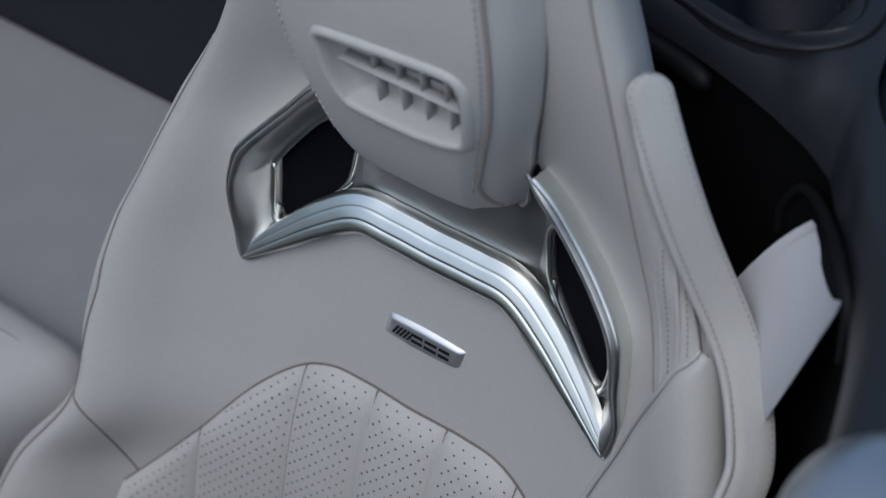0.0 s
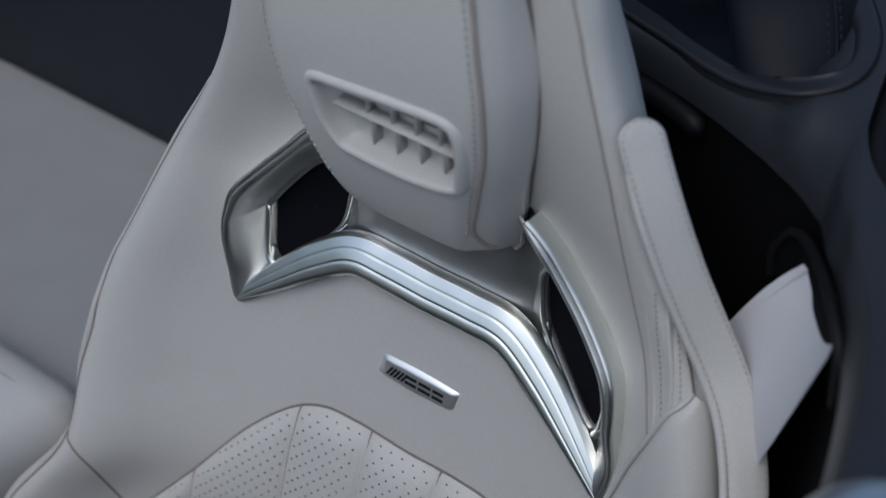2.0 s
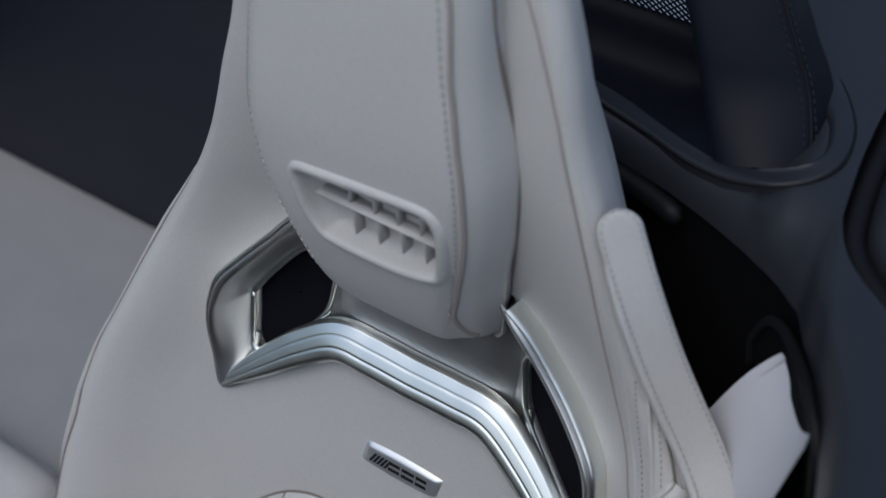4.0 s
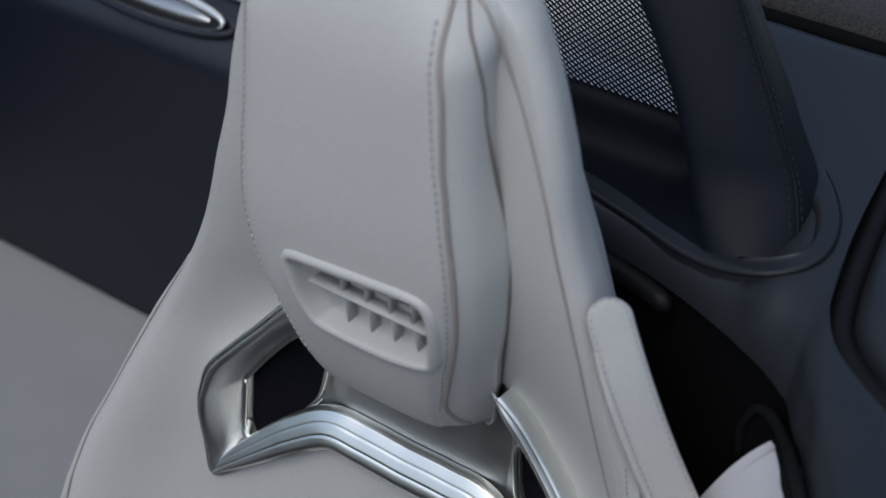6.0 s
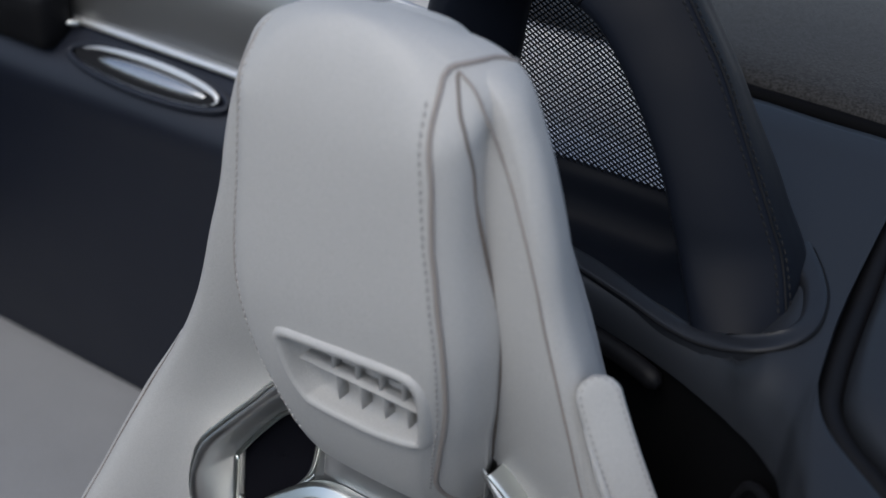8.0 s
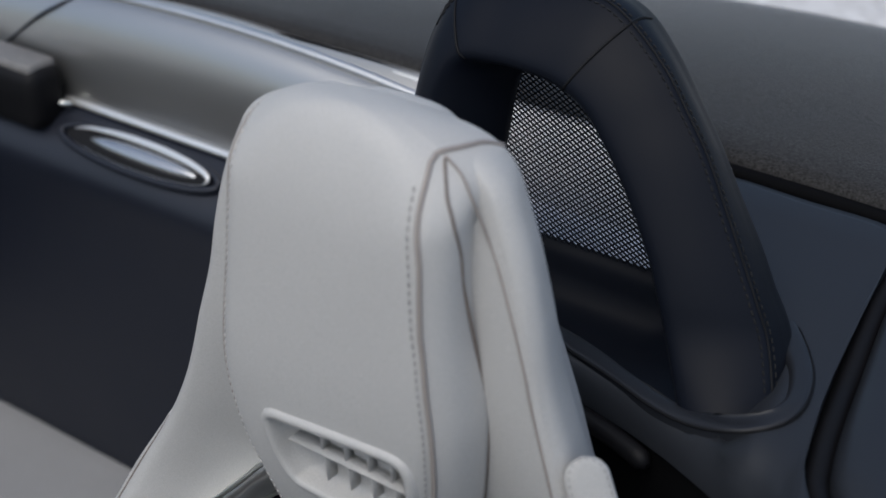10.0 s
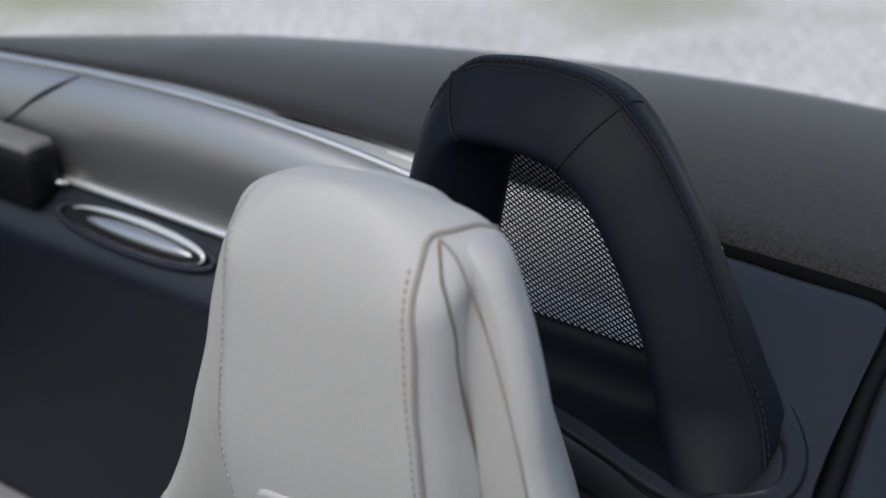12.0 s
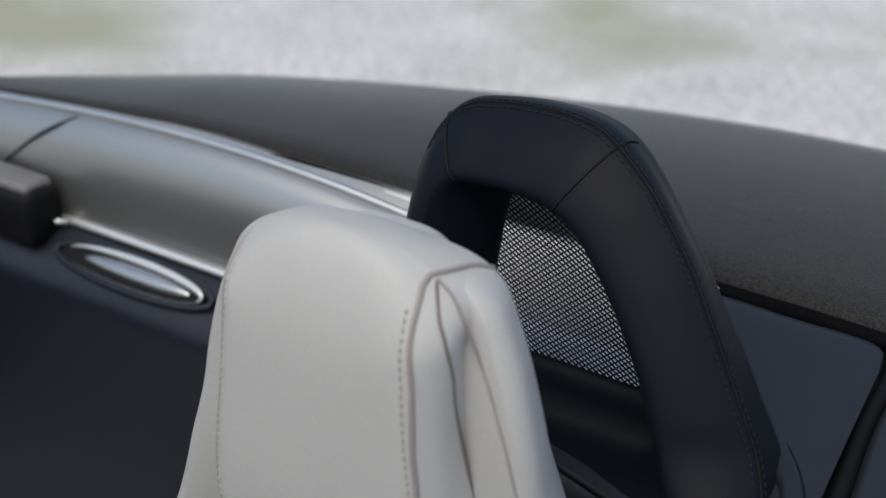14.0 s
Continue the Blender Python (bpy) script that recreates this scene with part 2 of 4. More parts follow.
OUTER = [(0.0, 0.713), (0.05, 0.714), (0.085, 0.711), (0.129, 0.684), (0.166, 0.656), (0.198, 0.634), (0.207, 0.645), (0.211, 0.68), (0.208, 0.722), (0.205, 0.745), (0.198, 0.768), (0.176, 0.795), (0.147, 0.827), (0.118, 0.860), (0.09, 0.880), (0.05, 0.888), (0.0, 0.888)]
HOLE_LINE = [(0.186, 0.738), (0.185, 0.712), (0.183, 0.684), (0.171, 0.675), (0.140, 0.704), (0.111, 0.740), (0.103, 0.772), (0.102, 0.795), (0.117, 0.808), (0.137, 0.800), (0.165, 0.768)]


def inside(p, poly):
    hit = False
    for (x0, y0), (x1, y1) in zip(poly, np.roll(poly, -1, axis=0)):
        if (y0 > p[1]) != (y1 > p[1]) and p[0] < (x1 - x0) * (p[1] - y0) / (y1 - y0) + x0:
            hit = not hit
    return hit


outline = smooth_line(OUTER, 120)
outline = np.vstack([outline, (outline * (-1, 1))[::-1]])


def in_trim(m):
    """Whether a face's middle lies well inside the metal trim."""
    p = np.array([m[0] - XC, m[2]])
    return abs(p[0]) < 0.22 and 0.62 < p[1] < 0.9 and m[1] < front_y(p[0], p[1]) + 0.004 and inside(p, outline) and np.linalg.norm(outline - p, axis=1).min() > (0.0065 if p[1] < 0.72 or abs(p[0]) > 0.19 else 0.003)


rows = []
for z in np.r_[np.linspace(0.12, 1.181, 250), 1.183 + 0.0424 * np.sin(np.linspace(0, math.pi / 2, 30))]:
    h = half_section(z)
    ring = [(XC + x, y, z) for x, y in h] + [(XC - x, y, z) for x, y in h[-2:0:-1]]
    rows.append(ring)
sv, sf = grid(rows, close_u=True)
n = len(rows[0])
sf.append(tuple((len(rows) - 1) * n + k for k in range(n)))
sf = [q for q in sf if not in_trim(np.mean([sv[i] for i in q], axis=0))]
backrest = part("backrest", sv, sf, LEATHER, seat)

# headrest cushion
PAD_SIDE = [(0.81, 0.020), (0.88, 0.021), (0.93, 0.017), (0.98, 0.013), (1.03, 0.011), (1.08, 0.003), (1.11, 0.0), (1.24, 0.0)]
PAD_W = [(0.818, 0.060), (0.865, 0.070), (0.91, 0.080), (0.95, 0.091), (1.0, 0.098), (1.05, 0.0965), (1.1, 0.093), (1.2, 0.090), (1.24, 0.088)]
PAD_F = [(0.818, 0.062), (0.848, 0.044), (0.892, 0.027), (0.95, 0.014), (1.0, 0.009), (1.1, 0.012), (1.16, 0.017), (1.24, 0.025)]
PAD_TOP, PAD_LOW, CAP_LOW = 1.2375, 0.810, 1.1688


def pad_section(z):
    """Half section of the headrest cushion at height z; its top spreads into a cap over the shell."""
    zz = min(max(z, 0.818), 1.155)
    w, f = spline(PAD_W, zz), spline(PAD_F, min(max(z, 0.818), 1.24))
    g = spline(PAD_SIDE, zz)
    back = float(np.interp(min(z, 1.15), (1.10, 1.19), (0.125, 0.158)))
    h = smooth_line([(0, f), (0.5 * w, f + 0.0005), (0.86 * w, f + 0.003), (w, f + 0.010), (w + 0.009 + 0.3 * g, f + 0.024), (w + 0.010 + 0.75 * g, f + 0.045), (w + 0.006 + g, 0.5 * f + 0.5 * back), (w - 0.008 + g, back - 0.012), (0.72 * w, back), (0, back + 0.004)], 140)
    if z > CAP_LOW:
        s = max(0.0, 1 - ((z - CAP_LOW) / (PAD_TOP - CAP_LOW)) ** 2.3) ** (1 / 2.3)
        t = min(1.0, max(0.0, (z - CAP_LOW) / 0.046)) ** 1.6
        b = smooth_line([(0, f), (0.5 * w, f + 0.0005), (0.82 * w, f + 0.008), (w, f + 0.019), (w + 0.014, f + 0.034), (0.113, 0.067), (0.121, 0.09), (0.122, 0.115), (0.112, 0.139), (0.082, 0.153), (0.045, 0.160), (0, 0.163)], 140)
        h = h * (1 - t) + b * t
        h = np.stack([h[:, 0] * s, h[:, 1]], 1)
    if z > 1.14:
        s = math.sqrt(max(0.0, 1 - ((z - 1.14) / (PAD_TOP - 1.14)) ** 2.3))
        h = np.stack([h[:, 0], 0.0573 + (h[:, 1] - 0.0573) * s], 1)
    if z < 0.833:
        k = (1 - ((0.833 - z) / (0.833 - PAD_LOW + 0.001)) ** 2) ** 0.5
        h = np.stack([h[:, 0] * (0.8 + 0.2 * k), 0.12 + (h[:, 1] - 0.12) * (0.45 + 0.55 * k)], 1)
    return h


def crown(x, y, z):
    """The height at which the slightly tilted cap really lies."""
    u = max(0.0, (z - CAP_LOW) / (PAD_TOP - CAP_LOW))
    return z + u * (-0.0647 * (y - 0.0573) - 0.94 * x * x)


# air outlet in the headrest
VENT = [(-0.040, 0.9835), (0.020, 0.989), (0.066, 0.991), (0.079, 0.985), (0.083, 0.966), (0.079, 0.931), (0.072, 0.9235), (0.030, 0.918), (-0.024, 0.919), (-0.036, 0.925), (-0.046, 0.943), (-0.052, 0.972), (-0.049, 0.981)]


levels = np.r_[np.linspace(PAD_LOW, 0.833, 8, endpoint=False), np.linspace(0.833, 1.155, 120, endpoint=False), np.linspace(1.155, CAP_LOW, 6, endpoint=False), CAP_LOW + (PAD_TOP - CAP_LOW) * np.sin(np.linspace(0, math.pi / 2, 40))]
rows = []
for z in levels:
    h = pad_section(min(z, PAD_TOP - 1e-5))
    rows.append([(XC + x, y, crown(x, y, z)) for x, y in h] + [(XC - x, y, crown(x, y, z)) for x, y in h[-2:0:-1]])
pv, pf = grid(rows, close_u=True)
n = len(rows[0])
pf += [tuple(range(n))[::-1], tuple((len(rows) - 1) * n + k for k in range(n))]
vent_loop = smooth_line(VENT + VENT[:1], 73)[:-1]
vent_mid = vent_loop.mean(0)
opening = vent_mid + (vent_loop - vent_mid) * 0.97
mid = [np.mean([pv[i] for i in q], axis=0) for q in pf]
pf = [q for q, m in zip(pf, mid) if not (m[1] < 0.05 and 0.91 < m[2] < 1.0 and inside((m[0] - XC, m[2]), opening))]
headrest = part("headrest", pv, pf, LEATHER, seat, "smooth pale leather headrest cushion")


def pad_path(table, side, out=0.0, n=110):
    """A smooth line on the headrest through rows of (fraction round the section, height)."""
    pts = []
    for f, z in smooth_line(table, n):
        h = pad_section(min(z, PAD_TOP - 1e-5))
        k = f * (len(h) - 1)
        x, y = (np.interp(k, range(len(h)), h[:, c]) for c in (0, 1))
        pts.append((XC + side * (x + 0.6 * out), y - 0.7 * out, crown(x, y, z) + 0.3 * out * (z > 1.19)))
    return pts


FRONT_PIPE = [(0.372, 0.8335), (0.358, 0.8365), (0.331, 0.848), (0.309, 0.870), (0.326, 0.905), (0.334, 0.962), (0.326, 1.01), (0.320, 1.05), (0.317, 1.091), (0.292, 1.154), (0.274, 1.190), (0.297, 1.213), (0.345, 1.221), (0.403, 1.224), (0.525, 1.224), (0.60, 1.2215), (0.647, 1.215), (0.69, 1.207)]
STITCH = [(0.288, 0.860), (0.303, 0.896), (0.314, 0.945), (0.308, 1.0), (0.300, 1.05), (0.296, 1.091), (0.266, 1.151), (0.252, 1.187), (0.257, 1.205)]
STITCH_FAR = [(0.235, 0.865), (0.262, 0.908), (0.290, 0.938), (0.300, 0.977), (0.315, 1.016), (0.325, 1.09), (0.311, 1.133), (0.300, 1.165), (0.312, 1.196), (0.355, 1.206), (0.48, 1.217)]
part("piping", *tube(pad_path(FRONT_PIPE, 1, 0.0004), 0.0021), PIPING, headrest)
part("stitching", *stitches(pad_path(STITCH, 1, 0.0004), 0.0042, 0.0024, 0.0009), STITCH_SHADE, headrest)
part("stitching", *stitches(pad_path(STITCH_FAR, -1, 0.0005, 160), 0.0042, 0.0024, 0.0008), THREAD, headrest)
part("edge_seam", *tube(pad_path([(f + 0.035, z) for f, z in STITCH_FAR], -1, 0.0003, 160), 0.0010, 6), PIPING, headrest)

# metal trim below the headrest
BAR = [(0.0, 0.731), (0.045, 0.732), (0.083, 0.7305), (0.121, 0.7075), (0.156, 0.680), (0.182, 0.6585), (0.203, 0.6405)]


def powers(x, z):
    a, b = (x / 0.2) ** 2, (z - 0.76) / 0.13
    return [a**i * b**j for i in range(4) for j in range(4)]


samples = [(x, z) for x in np.linspace(0, 0.215, 24) for z in np.linspace(0.62, 0.89, 28)]
TRIM_FIT = np.linalg.lstsq(np.array([powers(x, z) for x, z in samples]), np.array([front_y(x, z) for x, z in samples]), rcond=None)[0]


def on_trim(x, z, out=0.0):
    """A point over the backrest's front, on a smoothed copy of its surface."""
    return (XC + x, float(np.dot(powers(x, z), TRIM_FIT)) - out, z)


def trim_bar():
    half = smooth_line(BAR, 60)
    path = np.vstack([(half * (-1, 1))[:0:-1], half])
    tan = np.gradient(path, axis=0)
    tan /= np.linalg.norm(tan, axis=1)[:, None]
    rows = []
    for (x, z), (tx, tz), s in zip(path, tan, np.abs(np.linspace(-1, 1, len(path)))):
        w = 0.0195 * (1 - 0.72 * s**3.4)
        line = []
        for u in np.linspace(-1, 1, 61):
            if u < -0.42:
                lift = math.sqrt(max(0.0, 1 - ((-0.42 - u) / 0.58) ** 2))
            else:
                lift = 1 - 0.80 * ((u + 0.42) / 1.42) ** 1.5
            lift -= 0.05 * math.exp(-(((u + 0.02) / 0.05) ** 2)) + 0.03 * math.exp(-(((u - 0.50) / 0.05) ** 2))
            hgt = 0.0165 * (1 - 0.6 * s**5) * lift
            line.append(on_trim(x - tz * u * w, z + tx * u * w, hgt - (0.010 if u > 0.985 else 0.001)))
        rows.append(line)
    return grid(rows)


def edge_lift(z):
    """How far the plate's outer edge stands off the leather."""
    k = min(1.0, max(0.0, (z - 0.655) / 0.08))
    return 0.018 * k * k * (3 - 2 * k)


def trim_plate(side):
    """The plate round the hole, with its dished rim."""
    hole = smooth_line(HOLE_LINE + HOLE_LINE[:1], 121)[:-1]
    c = hole.mean(0)
    edge = smooth_line(OUTER, 700)
    edge = np.vstack([edge, [(0, 0.87 - 0.15 * k / 90) for k in range(1, 90)]])
    ang = np.arctan2(edge[:, 1] - c[1], edge[:, 0] - c[0])
    rows = []
    for h in hole:
        a = math.atan2(h[1] - c[1], h[0] - c[0])
        e = edge[int(np.argmin(np.abs(np.angle(np.exp(1j * (ang - a))))))]
        full = min(1.0, max(0.0, (e[0] - 0.03) / 0.09))
        full = full * full * (3 - 2 * full)
        line = []
        for u in np.linspace(0, 1, 28):
            p = h + (e - h) * u
            ease = 0.5 - 0.5 * math.cos(math.pi * min(1.0, u / 0.8))
            rise = -0.014 + (0.006 + (0.013 + edge_lift(e[1])) * full) * ease - 0.004 * full * (max(0, u - 0.90) / 0.10) ** 2
            line.append(on_trim(side * p[0], p[1], rise))
        back = on_trim(side * (h[0] * 0.985 + c[0] * 0.015), h[1], -0.024)
        rows.append([back] + line)
    return grid(rows, close_v=True)


def trim_blade(side):
    """The polished outer edge of the plate, down to the leather."""
    edge = [p for p in smooth_line(OUTER, 200) if p[0] > 0.10 and (p[0] > 0.2 or p[1] > 0.70)]
    rows = []
    for x, z in edge:
        top = edge_lift(z) + 0.001
        rows.append([on_trim(side * x, z, top - 0.002), on_trim(side * (x + 0.001), z + 0.0005, top + 0.0008), on_trim(side * (x + 0.003), z + 0.0015, top + 0.0002), on_trim(side * (x + 0.0042), z + 0.0022, top - 0.004), on_trim(side * (x + 0.0046), z + 0.0024, -0.006)])
    return grid(rows)


trim = part("metal_trim", *trim_plate(1), SATIN, seat, "brushed metal trim bracket with chrome bar")
part("plate", *trim_plate(-1), SATIN, trim)
part("plate", *grid([[on_trim(x, z, -0.0078 - 0.009 * (max(0.0, abs(x) - 0.068) / 0.034) ** 2) for x in np.linspace(-0.104, 0.104, 60)] for z in np.linspace(0.722, 0.878, 30)]), SATIN, trim)
part("chrome_bar", *trim_bar(), CHROME, trim, "bright chrome bar")
for side in (1, -1):
    hole = smooth_line(HOLE_LINE + HOLE_LINE[:1], 61)
    part("edge_blade", *trim_blade(side), CHROME, trim, "polished chrome edge")
    part("hole_rim", *tube([on_trim(side * x, z, -0.0125) for x, z in hole], 0.0024), CHROME, trim, "polished chrome rim")
    flare = smooth_line([(0.185, 0.690), (0.182, 0.678), (0.170, 0.672), (0.156, 0.682), (0.136, 0.700), (0.117, 0.724), (0.108, 0.742)], 60)
    part("hole_flare", *tube([on_trim(side * x, z, -0.0112 - 0.008 * abs(2 * k / 59 - 1) ** 5) for k, (x, z) in enumerate(flare)], 0.0048, 14), CHROME, trim, "polished chrome lip of the hole")
    c = hole.mean(0)
    fan = [[on_trim(side * (c[0] + (x - c[0]) * k), c[1] + (z - c[1]) * k, -0.023) for k in (0.02, 0.5, 1.06)] for x, z in hole]
    part("inset", *grid(fan), BLACK_NET, trim, "black ribbed cloth inset")

# badge
bd = []
for u in np.linspace(-1, 1, 24):
    line = []
    for v in np.linspace(-1, 1, 12):
        e = max(abs(u) ** 8, abs(v) ** 6)
        line.append(on_seat(0.0435 * u + 0.002 * v, 0.6315 + 0.0125 * v * (1 - 0.18 * u * u), 0.0045 * (1 - e) ** 0.4 - 0.0005))
    bd.append(line)
badge = part("badge", *grid(bd), BADGE_METAL, seat, "small satin metal badge with plain black bars")


def badge_mark(x0, x1, z0, z1, lean=0.0):
    c = []
    for z in (z0, z1):
        c.append([on_seat(x + lean * (z - z0), 0.6315 + z, 0.0048) for x in (x0, x1)])
    return grid(c)


marks = [badge_mark(-0.034 + 0.0042 * k, -0.0312 + 0.0042 * k, -0.005, 0.005, 0.6) for k in range(5)]
for x0, x1 in ((-0.012, 0.001), (0.003, 0.017), (0.019, 0.031)):
    marks += [badge_mark(x0, x1, 0.0014, 0.0048), badge_mark(x0, x1, -0.0048, -0.0014)]
part("marks", *merge(marks), BADGE_INK, badge, "", False)

# perforated centre panel
PERF_TOP = [(0.0, 0.552), (0.06, 0.5535), (0.10, 0.551), (0.125, 0.541), (0.15, 0.522), (0.181, 0.491), (0.232, 0.424), (0.278, 0.367), (0.315, 0.325)]


def perf_top(x):
    return spline(PERF_TOP, abs(x))


FLUTES = (-0.33, -0.23, -0.125, -0.041, 0.041, 0.125, 0.23, 0.33)


def panel_out(x, z):
    """How far the fluted panel swells out of the backrest."""
    d = max(0.0, perf_top(x) - z)
    k = int(np.clip(np.searchsorted(FLUTES, x) - 1, 0, len(FLUTES) - 2))
    t = min(1.0, max(0.0, (x - FLUTES[k]) / (FLUTES[k + 1] - FLUTES[k])))
    return 0.0008 + 0.017 * (1 - math.exp(-d / 0.045)) + 0.0105 * (4 * t * (1 - t)) ** 0.5 * min(1.0, d / 0.02) ** 0.6


rows = []
for s in np.linspace(0, 1, 60):
    line = []
    for x in np.linspace(-0.31, 0.31, 420):
        top = perf_top(x)
        z = top - s * (top - 0.13)
        line.append(on_seat(x, z, panel_out(x, z)))
    rows.append(line)
centre = part("centre_panel", *grid(rows), LEATHER, seat, "perforated pale leather with upright flutes")
seam_top = [on_seat(x, perf_top(x), 0.0008) for x in np.linspace(-0.31, 0.31, 160)]
part("seam", *tube(seam_top, 0.0013, 6), SEAM, centre)
for xs in FLUTES[1:-1]:
    top = perf_top(xs)
    part("seam", *tube([on_seat(xs, z, panel_out(xs, z)) for z in np.linspace(top, 0.15, 40)], 0.0012, 6), SEAM, centre)
dots = []
for j in range(60):
    for i in range(-40, 41):
        x, z = 0.0130 * (i + 0.5 * (j % 2)), 0.548 - 0.0068 * j
        top = perf_top(x)
        if z > top - 0.004 or abs(x) > 0.302 or min(abs(x - q) for q in FLUTES) < 0.0045:
            continue
        o = panel_out(x, z) + 0.0005
        dots.append(([on_seat(x + 0.00115 * math.cos(a), z + 0.00115 * math.sin(a), o) for a in np.linspace(0, 2 * math.pi, 6, endpoint=False)], [(0, 1, 2, 3, 4, 5)]))
tagged(part("perforation_field", *merge(dots), HOLE, centre), kind="stuff")


# seams, pleats and the belt guide of the backrest
def shell_point(side, f, z, out=0.0):
    """A point at the fraction f of the half section, from the front middle round to the back."""
    h = half_section(z)
    k = f * (len(h) - 1)
    x, y = (np.interp(k, range(len(h)), h[:, c]) for c in (0, 1))
    x2, y2 = (np.interp(k + 1, range(len(h)), h[:, c]) for c in (0, 1))
    nx, ny = y2 - y, -(x2 - x)
    d = math.hypot(nx, ny) + 1e-9
    return (XC + side * (x + out * nx / d), y + out * ny / d, z)


def shell_line(side, table, out=0.0, n=70):
    zs = np.linspace(table[0][0], table[-1][0], n)
    return [shell_point(side, float(np.interp(z, *zip(*table))), float(z), out) for z in zs]


def crease_point(z):
    """Where the side of the headrest cushion dives into the shell."""
    for x, y in pad_section(z)[50:110]:
        if y > front_y(x, z) - 0.0015:
            return (XC + x, y, z)


crease = pad_path([(0.385, 1.2215), (0.353, 1.217), (0.338, 1.209), (0.339, 1.199), (0.354, 1.188), (0.374, 1.175), (0.396, 1.16), (0.418, 1.137), (0.446, 1.115)], 1, 0.0003, 40)
crease = smooth_line(crease[::4] + [crease_point(z) for z in (1.06, 1.0, 0.94, 0.88)], 90)
# dark line laid in the crease, whose shade is given as colour
part("crease_shade", *tube(crease, 0.0013, 6), SEAM, headrest)
SIDE_SEAM = [(0.70, 0.355), (0.75, 0.36), (0.84, 0.374), (0.90, 0.388), (0.95, 0.395), (1.067, 0.393), (1.111, 0.382), (1.144, 0.371), (1.158, 0.364)]
top_run = pad_path([(0.403, 1.2005), (0.385, 1.214), (0.383, 1.2215)], 1, 0.0010, 12)
seam_line = smooth_line(shell_line(1, SIDE_SEAM, 0.0002, 40) + top_run[::4] + top_run[-1:], 110)
part("side_seam", *tube(seam_line, 0.0011, 6), PIPING, backrest)
part("stitching", *stitches(shell_line(1, [(z, f + 0.018) for z, f in SIDE_SEAM], 0.0001), 0.0036, 0.0022, 0.0005), THREAD, backrest)
# pleats beside the belt guide
part("pleat", *tube(shell_line(1, [(0.755, 0.40), (0.79, 0.414), (0.82, 0.427), (0.86, 0.442)], -0.0004), [0.0028] * 60 + [0.0028 - 0.00025 * k for k in range(10)], 8), LEATHER, backrest)
part("pleat", *tube(shell_line(1, [(0.735, 0.366), (0.77, 0.378), (0.81, 0.384), (0.885, 0.414)], -0.0012), [0.0022] * 60 + [0.0022 - 0.00021 * k for k in range(10)], 8), LEATHER, backrest)
part("stitching", *stitches(shell_line(1, [(0.75, 0.388), (0.79, 0.398), (0.82, 0.408), (0.875, 0.432)], 0.0006), 0.003, 0.002, 0.0006), PIPING, backrest)
part("stitching", *stitches(shell_line(1, [(0.765, 0.42), (0.80, 0.432), (0.85, 0.45)], 0.0006), 0.003, 0.002, 0.0006), PIPING, backrest)
# outer edge piping of the wings
EDGE = [(0.20, 0.435), (0.40, 0.433), (0.50, 0.432), (0.58, 0.428), (0.66, 0.444), (0.70, 0.449), (0.80, 0.455), (0.86, 0.462)]
for side in (1, -1):
    part("edge_piping", *tube(shell_line(side, [(z, f + 0.006) for z, f in EDGE], 0.0010), 0.0030, 8), LEATHER, backrest)
    part("edge_seam", *tube(shell_line(side, [(z, f - 0.006) for z, f in EDGE], 0.0), 0.0012, 6), SEAM, backrest)
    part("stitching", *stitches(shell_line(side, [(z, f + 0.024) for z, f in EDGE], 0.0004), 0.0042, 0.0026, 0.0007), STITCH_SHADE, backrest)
# seam from the wing's edge to the centre panel
for side in (1, -1):
    end = half_section(0.345)
    f_end = float(np.interp(0.297, end[:40, 0], np.arange(40) / (len(end) - 1)))
    part("wing_seam", *tube([shell_point(side, f, z, 0.0004) for f, z in smooth_line([(0.433, 0.470), (0.395, 0.444), (0.36, 0.415), (f_end, 0.345)], 40)], 0.0012, 6), SEAM, backrest)

# raised cover of the near wing, with its piped upper edge
RIDGE = smooth_line([(0.445, 0.800), (0.43, 0.790), (0.404, 0.772), (0.326, 0.706), (0.281, 0.654), (0.245, 0.60), (0.225, 0.55)], 50)
rows = []
for f0, z0 in RIDGE:
    line = []
    for u in np.linspace(0, 1, 24):
        f = f0 + (0.492 - f0) * u
        z = z0 - 0.03 * u
        line.append(shell_point(1, f, z, 0.0005 + 0.0075 * min(1, u / 0.10) ** 0.5 * (1 - u**6)))
    rows.append(line)
wing = part("wing_cover", *grid(rows), LEATHER, seat, "raised pale leather wing cover")
part("piping", *tube([shell_point(1, f, z, 0.0035) for f, z in RIDGE], 0.0024, 8), LEATHER, wing)


